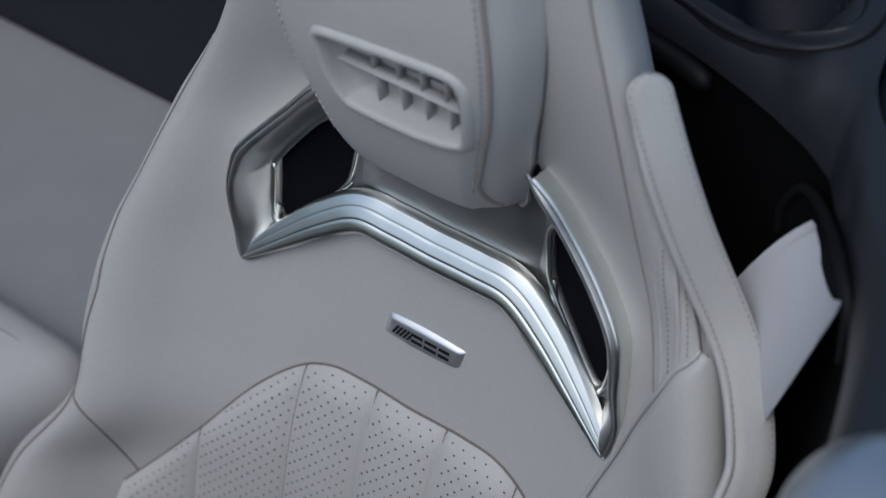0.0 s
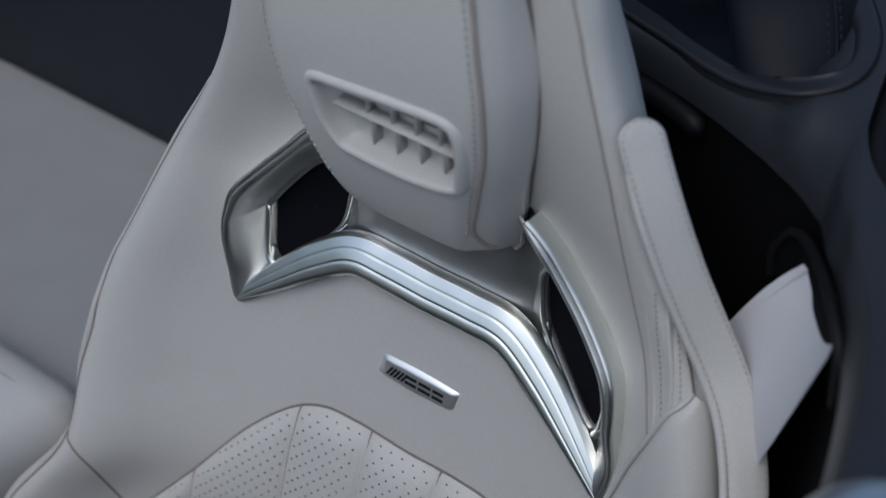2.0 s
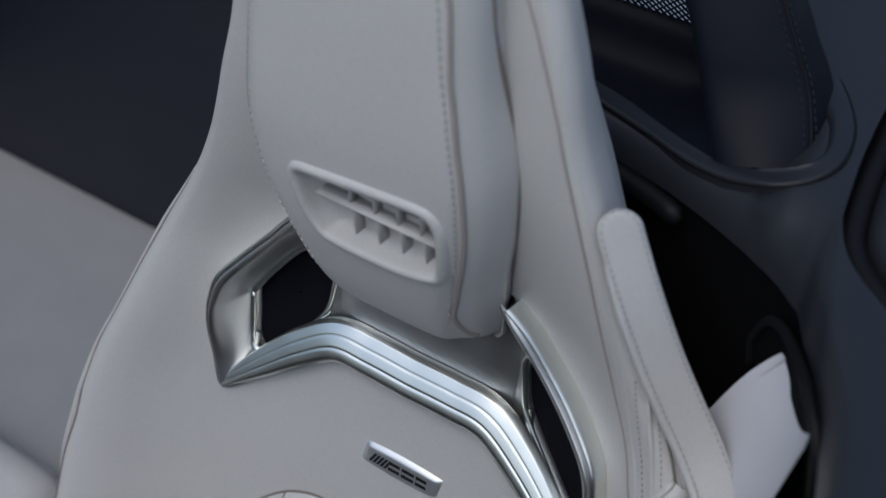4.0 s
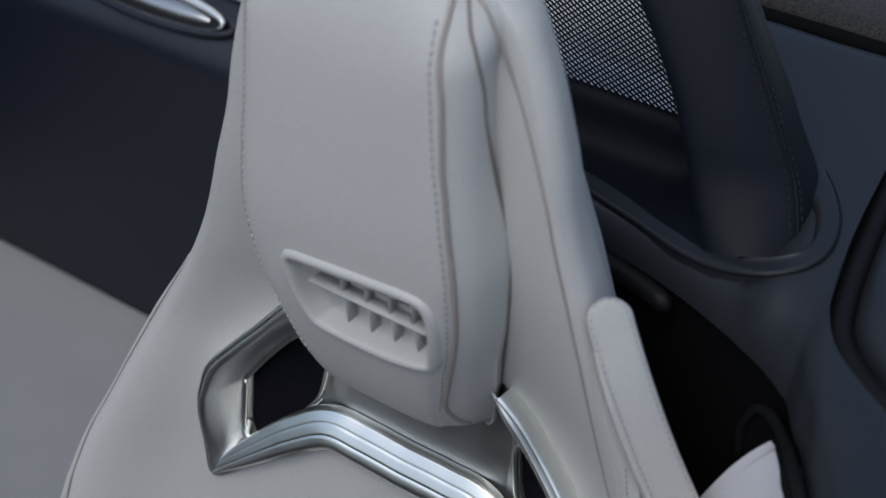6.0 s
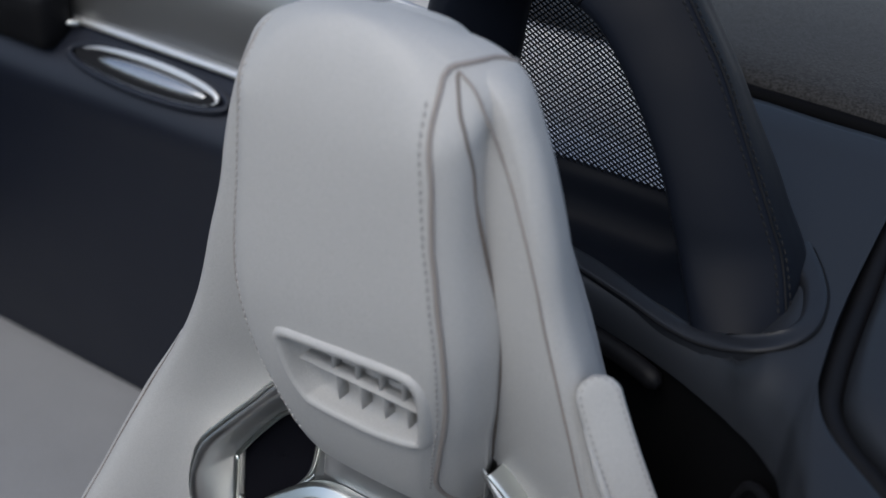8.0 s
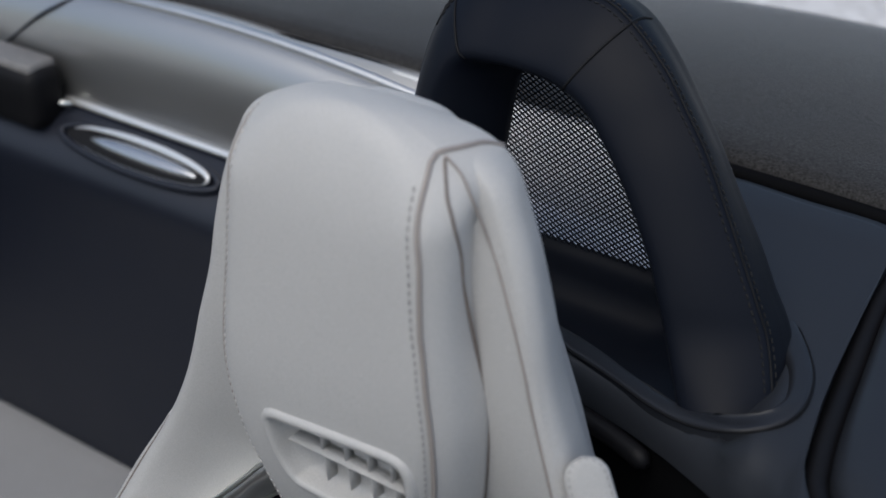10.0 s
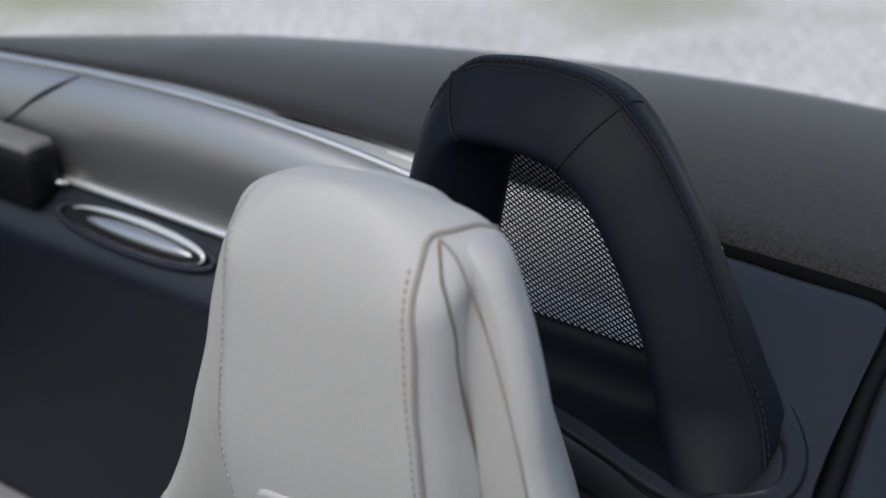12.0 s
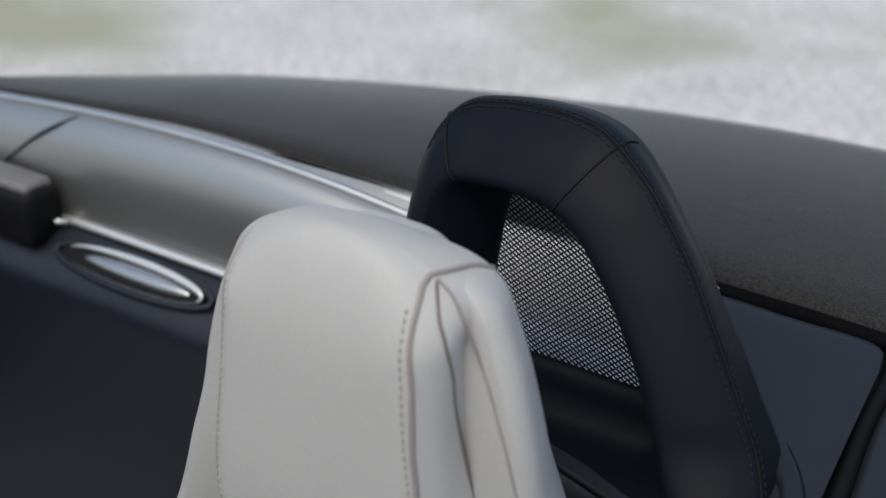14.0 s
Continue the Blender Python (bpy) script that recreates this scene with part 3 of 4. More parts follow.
def band(points, width, thick, normal, ends=True):
    """A flat strap along points; normal: the way that its face looks."""
    p = smooth_line(points, 140)
    tan = np.gradient(p, axis=0)
    tan /= np.linalg.norm(tan, axis=1)[:, None]
    nor = np.array(normal, float)
    s = np.r_[0, np.cumsum(np.linalg.norm(np.diff(p, axis=0), axis=1))]
    rows, left, right = [], [], []
    for q, t, d in zip(p, tan, s):
        a = np.cross(t, nor)
        a /= np.linalg.norm(a)
        n2 = np.cross(a, t)
        w = width
        if ends and d < width:
            w = width * math.sqrt(max(0.003, 1 - (1 - d / width) ** 2))
        ring = []
        for u, v in ((-1, 0), (-0.97, 0.7), (-0.9, 1), (-0.3, 1.15), (0.3, 1.15), (0.9, 1), (0.97, 0.7), (1, 0), (0.95, -0.8), (0, -1), (-0.95, -0.8)):
            ring.append(q + a * u * w + n2 * v * thick)
        rows.append(ring)
        left.append(q + a * 0.82 * w + n2 * thick * 1.12)
        right.append(q - a * 0.82 * w + n2 * thick * 1.12)
    v, f = grid(rows, close_u=True)
    k = len(rows[0])
    f = f + [tuple(range(k))[::-1], tuple((len(rows) - 1) * k + j for j in range(k))]
    return v, f, left, right


GUIDE = [(0.163, 0.076, 1.008), (0.171, 0.074, 0.989), (0.191, 0.072, 0.946), (0.213, 0.074, 0.898), (0.234, 0.077, 0.857), (0.255, 0.077, 0.823), (0.276, 0.069, 0.795), (0.295, 0.053, 0.765), (0.31, 0.032, 0.737), (0.314, 0.005, 0.718)]
bv, bf, bl, br = band(GUIDE, 0.0168, 0.0034, (0.52, -0.72, 0.45))
guide = part("belt_guide", bv, bf, LEATHER, seat, "stitched leather belt guide strap")
inner = bl if bl[40][0] < br[40][0] else br
outer_line = br if inner is bl else bl
part("rolled_edge", *tube([np.array(p) + (np.array(p) - np.array(q)) * 0.11 - np.array([0.5, -0.7, 0.4]) * 0.002 for p, q in zip(inner[14:], outer_line[14:])], [0.0006 + 0.003 * min(1.0, k / 16) for k in range(126)], 10), LEATHER, guide)
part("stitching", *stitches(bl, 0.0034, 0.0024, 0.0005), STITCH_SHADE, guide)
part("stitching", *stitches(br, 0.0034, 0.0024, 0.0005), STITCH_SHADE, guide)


def on_pad(x, z, out=0.0):
    h = pad_section(z)
    n = int(np.argmax(h[:, 0])) + 1
    return (XC + x, float(np.interp(abs(x), h[:n, 0], h[:n, 1])) - out, z)


loop, c = vent_loop, vent_mid
tl = np.roll(loop, -1, axis=0) - np.roll(loop, 1, axis=0)
tl /= np.linalg.norm(tl, axis=1)[:, None]
nl = np.stack([-tl[:, 1], tl[:, 0]], 1)
nl *= np.sign(np.sum(nl * (loop - c), axis=1).mean())
rows = []
for p, d in zip(loop, nl):
    line = [on_pad(*(p + d * a), o) for a, o in ((0.0058, -0.001), (0.0050, 0.0014), (0.0032, 0.0034), (0.0006, 0.0040), (-0.0022, 0.0032), (-0.0038, 0.0008), (-0.0048, -0.004), (-0.0066, -0.011))]
    q = p - d * 0.0066
    line += [on_pad(*(c + (q - c) * k), o) for k, o in ((0.88, -0.0165), (0.5, -0.018), (0.02, -0.018))]
    rows.append(line)
vent = part("air_vent", *grid(rows, close_v=True), LEATHER, headrest, "pale plastic air outlet with fins")


def fin(a, b, depth0, depth1, thick, axis):
    """A thin plate in the outlet from a to b (x, z), reaching back from depth0 to depth1."""
    pts = []
    for x, z in (a, b):
        for sgn in (-1, 1):
            dx, dz = (sgn * thick, 0) if axis == "x" else (0, sgn * thick)
            pts += [on_pad(x + dx, z + dz, -depth0), on_pad(x + dx, z + dz, -depth1)]
    return pts, [(0, 1, 3, 2), (4, 6, 7, 5), (0, 4, 5, 1), (2, 3, 7, 6), (0, 2, 6, 4), (1, 5, 7, 3)]


def slat_z(x):
    return 0.9600 - 0.03 * (x - 0.02)


part("fin", *fin((-0.034, slat_z(-0.034)), (0.076, slat_z(0.076)), 0.002, 0.017, 0.0006, "z"), LEATHER, vent)
for x in (-0.005, 0.018, 0.040, 0.061):
    part("fin", *fin((x, slat_z(x)), (x, 0.9835), 0.0075, 0.0175, 0.0004, "x"), LEATHER, vent)
    part("fin", *fin((x + 0.003, slat_z(x)), (x + 0.003, 0.934 - 0.05 * abs(x - 0.05)), 0.0055, 0.0175, 0.0004, "x"), LEATHER, vent)
# flat dark sheets paint the shade between the fins
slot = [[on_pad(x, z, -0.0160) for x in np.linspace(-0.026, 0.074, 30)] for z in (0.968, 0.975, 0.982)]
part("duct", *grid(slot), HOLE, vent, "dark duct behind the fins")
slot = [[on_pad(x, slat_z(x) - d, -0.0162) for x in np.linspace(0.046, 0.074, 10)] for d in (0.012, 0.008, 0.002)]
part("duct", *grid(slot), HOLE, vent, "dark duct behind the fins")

# ---------------------------------------------------------------- cabin shell
floor = part("floor", *box((-1.32, -1.30, 0.06), (0.75, 0.52, 0.12)), BLACK, None)
tagged(floor, "black carpeted cabin floor", "floor", kind="structure")
side_far = part("wall_far", *box((-1.36, -1.30, 0.06), (-1.30, 0.52, 0.88), 0.02), BLACK, None)
tagged(side_far, "dark inner side wall of the cabin", "wall", kind="structure")

# near side deck: rolls over from the well's wall to the rear edge and the shut line
# each row: where the deck rolls over into the well, and its far edge opposite
DECK = [
    (-0.14, 0.236, -0.14, 0.250), (-0.05, 0.233, -0.05, 0.246), (0.05, 0.225, 0.05, 0.238), (0.12, 0.210, 0.125, 0.223),
    (0.165, 0.196, 0.175, 0.210), (0.195, 0.184, 0.205, 0.222), (0.211, 0.177, 0.21, 0.27), (0.224, 0.171, 0.17, 0.36),
    (0.237, 0.164, 0.09, 0.45), (0.247, 0.159, 0.06, 0.503), (0.257, 0.153, 0.15, 0.503), (0.267, 0.146, 0.225, 0.500),
    (0.277, 0.138, 0.243, 0.47), (0.287, 0.129, 0.25, 0.38), (0.302, 0.105, 0.268, 0.26), (0.328, 0.066, 0.30, 0.16),
    (0.375, -0.04, 0.40, 0.075), (0.44, -0.30, 0.52, -0.10),
]
both = smooth_line(DECK, 200)
front, far = both[:, :2], both[:, 2:]


def deck_z(y):
    return float(np.interp(y, (-0.3, 0.12, 0.3, 0.44, 0.5), (0.975, 0.985, 1.0, 1.022, 1.033)))


def ease_step(t):
    t = min(1.0, max(0.0, t))
    return t * t * (3 - 2 * t)


rows = []
for (x0, y0), (x1, y1) in zip(front, far):
    d = np.array([x1 - x0, y1 - y0])
    n2 = d / np.linalg.norm(d)
    if x0 < 0.190:
        d = d + n2 * 0.022
        x1, y1 = x0 + d[0], y0 + d[1]
    ease = min(1.0, np.linalg.norm(d) / 0.035)
    line = [(x0 + n2[0] * a * ease, y0 + n2[1] * a * ease, z) for a, z in ((0.0, 0.938), (0.001, 0.947), (0.004, 0.956), (0.009, 0.964), (0.015, 0.970))]
    for u in np.linspace(min(0.63, 0.022 / np.linalg.norm(d)), 0.965, 12):
        x, y = x0 + d[0] * u, y0 + d[1] * u
        line.append((x, y, deck_z(y) - 0.018 * math.exp(-u * np.linalg.norm(d) / 0.028)))
    line += [(x1 - n2[0] * 0.002, y1 - n2[1] * 0.002, deck_z(y1) - 0.002), (x1, y1, deck_z(y1) - 0.008), (x1, y1, deck_z(y1) - 0.05)]
    # tucked under the hoop's flange
    tucked = []
    for x, y, z in line:
        below = 0.030 * ease_step((0.240 - x) / 0.045) * ease_step((0.30 - y) / 0.05) * ease_step((math.hypot(x - x0, y - y0) - 0.014) / 0.02)
        tucked.append((x, y, min(z - below, 0.967 + 0.029 * ease_step((x - 0.19) / 0.03) + 0.1 * ease_step((y - 0.25) / 0.1))))
    rows.append(tucked)
deck = part("rear_deck", *grid(rows), DECK_TRIM, None)
tagged(deck, "dark blue-black soft deck trim behind the seat", "trim", kind="structure")
# well wall in near-black: the shade below the deck is painted in
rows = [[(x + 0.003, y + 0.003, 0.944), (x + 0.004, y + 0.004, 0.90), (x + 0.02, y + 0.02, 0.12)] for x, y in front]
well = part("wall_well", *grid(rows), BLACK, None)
tagged(well, "carpeted wall of the seat well, its shade put into the black", "wall", kind="structure")
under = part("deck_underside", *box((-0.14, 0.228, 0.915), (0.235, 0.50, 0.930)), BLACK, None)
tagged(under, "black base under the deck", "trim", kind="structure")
# panel beyond the shut line
rows = []
inner = smooth_line([(0.262, 0.50), (0.262, 0.42), (0.275, 0.33), (0.297, 0.215), (0.322, 0.168), (0.41, 0.098), (0.53, -0.06), (0.56, -0.3)], 60)
for k, (x, y) in enumerate(inner):
    z = deck_z(y)
    line = [(x - 0.001, y, z - 0.06), (x, y, z - 0.016), (x + 0.003, y + 0.001, z - 0.006), (x + 0.010, y + 0.003, z - 0.0005), (x + 0.03, y + 0.008, z + 0.003)]
    line += [(x + (0.85 - x) * u, y + (0.55 - y) * u * 0.3, z + 0.003 - 0.25 * u**2) for u in (0.3, 0.6, 1.0)]
    rows.append(line)
outer = part("side_panel", *grid(rows), DECK_TRIM, None)
tagged(outer, "dark blue-black quarter panel beyond the shut line", "panel", kind="structure")
seal = smooth_line([(0.250, 0.50), (0.253, 0.42), (0.266, 0.33), (0.288, 0.213), (0.314, 0.160), (0.405, 0.087), (0.525, -0.08)], 60)
sealing = part("shut_line_seal", *tube([(x, y, deck_z(y) - 0.02) for x, y in seal], 0.011, 8), RUBBER, None)
tagged(sealing, "black rubber seal in the shut line", "seal", kind="structure")
rib = part("deck_rib", *tube(smooth_line([(-0.05, 0.228, 0.930), (0.04, 0.221, 0.930), (0.083, 0.214, 0.930), (0.115, 0.206, 0.930), (0.144, 0.197, 0.929), (0.160, 0.191, 0.926)], 30), [0.004] + [0.009] * 28 + [0.004], 10), RUBBER, None)
tagged(rib, "black moulded rib along the deck edge", "trim", kind="structure")

# ---------------------------------------------------------------- roll hoop
hoop = thing("roll_hoop", "padded roll hoop in blue-black leather with a net infill", "roll bar", (-0.02, 0.3, 0.98))
# each row: inner front edge, stitched ridge and outer rear edge
HOOP = [
    (0.180, 0.203, 0.950, 0.247, 0.228, 0.958, 0.240, 0.300, 0.958), (0.145, 0.231, 1.009, 0.216, 0.268, 1.017, 0.215, 0.311, 1.010),
    (0.127, 0.241, 1.045, 0.199, 0.276, 1.046, 0.196, 0.317, 1.038), (0.115, 0.248, 1.068, 0.181, 0.283, 1.074, 0.178, 0.324, 1.065),
    (0.094, 0.257, 1.098, 0.155, 0.294, 1.112, 0.150, 0.333, 1.102), (0.073, 0.265, 1.124, 0.131, 0.304, 1.146, 0.125, 0.342, 1.135),
    (0.052, 0.272, 1.146, 0.105, 0.313, 1.175, 0.096, 0.351, 1.169), (0.029, 0.278, 1.166, 0.076, 0.322, 1.204, 0.065, 0.361, 1.201),
    (0.005, 0.281, 1.178, 0.031, 0.334, 1.233, 0.033, 0.371, 1.224), (-0.018, 0.283, 1.182, -0.001, 0.338, 1.241, -0.001, 0.376, 1.234),
    (-0.046, 0.283, 1.184, -0.038, 0.340, 1.242, -0.044, 0.379, 1.235), (-0.071, 0.283, 1.183, -0.074, 0.340, 1.239, -0.083, 0.373, 1.234),
    (-0.092, 0.282, 1.180, -0.107, 0.334, 1.233, -0.117, 0.357, 1.229), (-0.104, 0.279, 1.170, -0.128, 0.321, 1.211, -0.138, 0.340, 1.208),
    (-0.110, 0.274, 1.152, -0.137, 0.305, 1.178, -0.149, 0.325, 1.175), (-0.112, 0.266, 1.115, -0.141, 0.290, 1.136, -0.153, 0.312, 1.131),
    (-0.115, 0.254, 1.050, -0.146, 0.273, 1.060, -0.159, 0.296, 1.056), (-0.118, 0.240, 0.972, -0.150, 0.256, 0.972, -0.164, 0.280, 0.970),
]
hoop_rows = smooth_line(HOOP, 130)
HOOP_MID = np.array((-0.01, 0.0, 1.02))


def hoop_point(s, u, out=0.0):
    """s: 0 to 1 along the hoop; u: 0 inner front edge, 1 ridge, 2 outer edge, 3 back, 4 inner back, 5 inner front edge again."""
    k = s * (len(hoop_rows) - 1)
    row = np.array([np.interp(k, range(len(hoop_rows)), hoop_rows[:, j]) for j in range(9)])
    e, r, o = row[:3], row[3:6], row[6:]
    away = (e + o) / 2 - HOOP_MID
    away[1] = 0
    away /= np.linalg.norm(away) + 1e-9
    face = np.cross(r - e, np.array([np.interp(min(k + 1, len(hoop_rows) - 1), range(len(hoop_rows)), hoop_rows[:, j]) for j in range(3)]) - np.array([np.interp(max(k - 1, 0), range(len(hoop_rows)), hoop_rows[:, j]) for j in range(3)]))
    face /= np.linalg.norm(face) + 1e-9
    face = face if face[1] < 0 else -face
    e = e - away * 0.004
    left = min(1.0, max(0.0, (s - 0.56) / 0.14))
    ob, ib = o + np.array([0, 0.032, 0]) - away * 0.020, e + np.array([0, 0.088, 0.008 - 0.014 * min(1.0, max(0.0, (s - 0.38) / 0.1))]) + np.array([0.042, 0, -0.006]) * left
    if u <= 1:
        p = e + (r - e) * u + face * (0.006 + 0.009 * math.exp(-((s / 0.06) ** 2))) * math.sin(math.pi * min(1.0, u)) ** 0.8
        return p + face * out
    if u <= 2:
        v = u - 1
        rise = away * 0.7 + np.array([0, 0.2, 0.2])
        return r + (o - r) * v + rise * 0.004 * math.sin(math.pi * v) + (away * 0.7 + face * 0.3) * out
    if u <= 3:
        return o + (ob - o) * (u - 2) + away * 0.006 * math.sin(math.pi * (u - 2)) + away * out
    if u <= 4:
        return ob + (ib - ob) * (u - 3)
    return ib + (e - ib) * (u - 4) - away * 0.005 * math.sin(math.pi * (u - 4))


steps = np.r_[np.linspace(0, 0.94, 15), np.linspace(0.96, 1.06, 5), np.linspace(1.15, 2, 8), np.linspace(2.15, 5, 18, endpoint=False)]
rings = []
for s in np.linspace(0, 1, 130):
    ring = np.array([hoop_point(s, u) for u in steps])
    keep = (steps > 0.9) & (steps < 1.1)
    for _ in range(4):
        soft_ring = 0.5 * ring + 0.25 * (np.roll(ring, 1, axis=0) + np.roll(ring, -1, axis=0))
        ring = np.where(keep[:, None], 0.75 * ring + 0.25 * soft_ring, soft_ring)
    rings.append(ring)
frame_part = part("hoop_frame", *grid(rings, close_u=True), NIGHT, hoop)
rings = np.array(rings)
flat_rows = rings.reshape(len(rings), -1)


def hoop_skin(s, u, out=0.0):
    """A point on the finished leather of the hoop."""
    k = s * (len(rings) - 1)
    row = np.array([np.interp(k, range(len(rings)), flat_rows[:, j]) for j in range(flat_rows.shape[1])]).reshape(-1, 3)
    p = np.array([np.interp(u, steps, row[:, j]) for j in range(3)])
    return p + (hoop_point(s, u, 0.001) - hoop_point(s, u)) * out * 1000


for s_in, s_out in ((0.461, 0.451), (0.640, 0.672)):
    part("seam", *tube([hoop_skin(s_in + (s_out - s_in) * min(1.0, u) ** 0.6, u, 0.0003) for u in np.linspace(0.02, 1.98, 60)], 0.0013, 6), RUBBER, frame_part)
for d in (-0.05, 0.15):
    part("stitching", *stitches([hoop_skin(s, 1 + d, 0.0004) for s in np.linspace(0.012, 0.70, 260)], 0.0046, 0.0022, 0.0009), THREAD_DARK, frame_part)
part("ridge_seam", *tube([hoop_skin(s, 1.04, 0.0002) for s in np.linspace(0.01, 0.71, 200)], 0.0012, 6), RUBBER, frame_part)

# net infill
NET = np.array([(-0.12, 1.16), (-0.035, 1.16), (0.012, 1.13), (0.06, 1.05), (0.10, 0.985), (-0.13, 0.985)])


def net_bars(direction, pitch, half):
    d = np.array(direction, float)
    d /= np.linalg.norm(d)
    nrm = np.array([-d[1], d[0]])
    out = []
    for k in range(-110, 111):
        o = np.array([-0.03, 1.07]) + nrm * k * pitch
        ts = []
        for p, q in zip(NET, np.roll(NET, -1, axis=0)):
            m = np.stack([d, p - q], 1)
            if abs(np.linalg.det(m)) > 1e-9:
                t, u = np.linalg.solve(m, p - o)
                if 0 <= u <= 1:
                    ts.append(t)
        if len(ts) < 2:
            continue
        a, b = o + d * min(ts), o + d * max(ts)
        v = [(*(e + nrm * s * half),) for e in (a, b) for s in (-1, 1)]
        verts = [(x, y, z) for y in (0.371, 0.3722) for x, z in v]
        out.append((verts, [(0, 1, 3, 2), (4, 6, 7, 5), (0, 2, 6, 4), (1, 5, 7, 3), (0, 4, 5, 1), (2, 3, 7, 6)]))
    return merge(out)


net = part("net", *merge([net_bars((1, -0.62), 0.0038, 0.00085), net_bars((1, 0.85), 0.0048, 0.00070)]), NET_WIRE, hoop, "black open net", False)
# lower crosspiece with its hollow
prof = [(0.374, 0.986), (0.371, 0.985), (0.363, 0.977), (0.354, 0.958), (0.340, 0.944), (0.320, 0.939), (0.296, 0.941), (0.272, 0.946), (0.256, 0.950), (0.244, 0.953)]
prof = smooth_line(prof, 50)
COLLAR = smooth_line([(-0.14, 0.241, 0.989), (0.0, 0.236, 0.989), (0.081, 0.224, 0.989), (0.131, 0.213, 0.989), (0.186, 0.1955, 0.989), (0.212, 0.197, 0.989), (0.231, 0.209, 0.990), (0.245, 0.235, 0.992), (0.247, 0.27, 0.996), (0.238, 0.305, 1.0), (0.215, 0.345, 1.005), (0.19, 0.37, 1.008)], 120)
rows = []
for x in np.linspace(-0.15, 0.180, 70):
    e = min(1.0, max(0.0, (x - 0.075) / 0.075))
    e = e * e * (3 - 2 * e)
    shift = float(np.interp(x, COLLAR[:62, 0], COLLAR[:62, 1])) - 0.221
    rows.append([(x, y + shift * (0.374 - y) / 0.17, z + e * max(0.0, 0.962 - z) * min(1.0, max(0.0, (y - 0.25) / 0.09))) for y, z in prof])
part("crosspiece", *grid(rows), NIGHT, hoop, "hollowed lower crosspiece")
# flat moulded flange round the foot: inner and outer outline
FLANGE = [
    (-0.14, 0.280, 0.973, -0.14, 0.256, 0.971), (0.0, 0.271, 0.973, 0.02, 0.250, 0.971), (0.041, 0.265, 0.973, 0.059, 0.239, 0.971), (0.073, 0.256, 0.973, 0.108, 0.224, 0.971), (0.108, 0.242, 0.973, 0.153, 0.208, 0.971), (0.141, 0.229, 0.973, 0.191, 0.199, 0.976), (0.170, 0.222, 0.973, 0.228, 0.197, 0.988), (0.198, 0.212, 0.984, 0.252, 0.215, 0.994), (0.232, 0.218, 0.995, 0.260, 0.241, 0.998), (0.244, 0.242, 0.999, 0.253, 0.276, 1.001), (0.232, 0.279, 1.003, 0.237, 0.305, 1.004), (0.213, 0.300, 1.003, 0.217, 0.331, 1.006), (0.195, 0.320, 0.996, 0.200, 0.354, 1.003), (0.174, 0.350, 0.974, 0.176, 0.385, 0.975),
]
rows, edge_ring = [], []
for q in smooth_line(FLANGE, 140):
    a, b = q[:3], q[3:]
    d = (b - a) / np.linalg.norm(b - a)
    d[2] = 0
    line = [a + (b - a) * u + np.array([0, 0, h]) for u, h in ((-0.06, -0.032), (-0.05, -0.012), (-0.02, -0.005), (0.1, -0.0012), (0.3, -0.0004), (0.5, 0.0), (0.7, 0.0003), (0.86, 0.0003), (0.95, -0.0002), (1.0, -0.0012))]
    edge_ring.append(line[-1] + d * 0.001 + np.array([0, 0, -0.0006]))
    for out, drop in ((0.0006, 0.003), (0.001, 0.008), (0.001, 0.016)):
        line.append(b + d * out - np.array([0, 0, drop]))
    rows.append(line)
part("collar", *grid(rows), TRIM_BLUE, hoop, "soft blue-black base flange")
part("collar_groove", *tube(edge_ring, 0.0012, 8), RUBBER, hoop, "dark groove round the flange")

# ---------------------------------------------------------------- rear bulkhead beside the seat
def chrome_z(x):
    return float(spline([(-1.3, 0.985), (-0.98, 1.016), (-0.76, 1.032), (-0.565, 1.036), (-0.39, 1.028), (-0.287, 1.018), (-0.1, 1.0)], x))


xs = np.linspace(-1.30, -0.10, 60)
prof = smooth_line([(0.470, 0.892), (0.452, 0.890), (0.436, 0.884), (0.418, 0.871), (0.402, 0.856), (0.391, 0.840), (0.389, 0.822), (0.394, 0.78), (0.40, 0.70), (0.404, 0.55), (0.405, 0.36)], 50)
bulk = part("bulkhead", *grid([[(x, y, z) for y, z in prof] for x in xs]), BULK, None)
tagged(bulk, "dark blue-black padded rear bulkhead", "bulkhead", kind="structure")
rows = []
for x in xs:
    top_z = chrome_z(x)
    rows.append([(x, y, 0.893 + (top_z - 0.893) * k) for y, k in ((0.458, 0), (0.459, 0.2), (0.460, 0.38), (0.462, 0.54), (0.465, 0.67), (0.469, 0.77), (0.474, 0.85), (0.480, 0.915), (0.487, 0.962), (0.494, 0.99), (0.500, 1.0))])
gloss = part("rear_panel", *grid(rows), PAINT, None)
tagged(gloss, "glossy grey curved rear panel", "panel", kind="structure")
part("panel_gap", *tube(smooth_line([(-0.965, 0.4585, 0.925), (-0.934, 0.459, 0.945), (-0.875, 0.465, 0.990), (-0.84, 0.4745, 1.012), (-0.812, 0.4915, 1.0265)], 20), 0.0019, 6), BULK, gloss)
rail = part("bright_rail", *tube([(x, 0.499, chrome_z(x) + 0.002) for x in np.linspace(-1.3, -0.12, 60)], 0.0055, 10), SATIN, None)
tagged(rail, "bright polished metal rail along the rear panel", "trim", kind="structure")
strip = part("bright_strip", *tube([(x, 0.455, 0.8965) for x in np.linspace(-0.82, -0.12, 30)], 0.0048, 8), STRIP, None)
tagged(strip, "thin polished metal strip on the bulkhead", "trim", kind="structure")


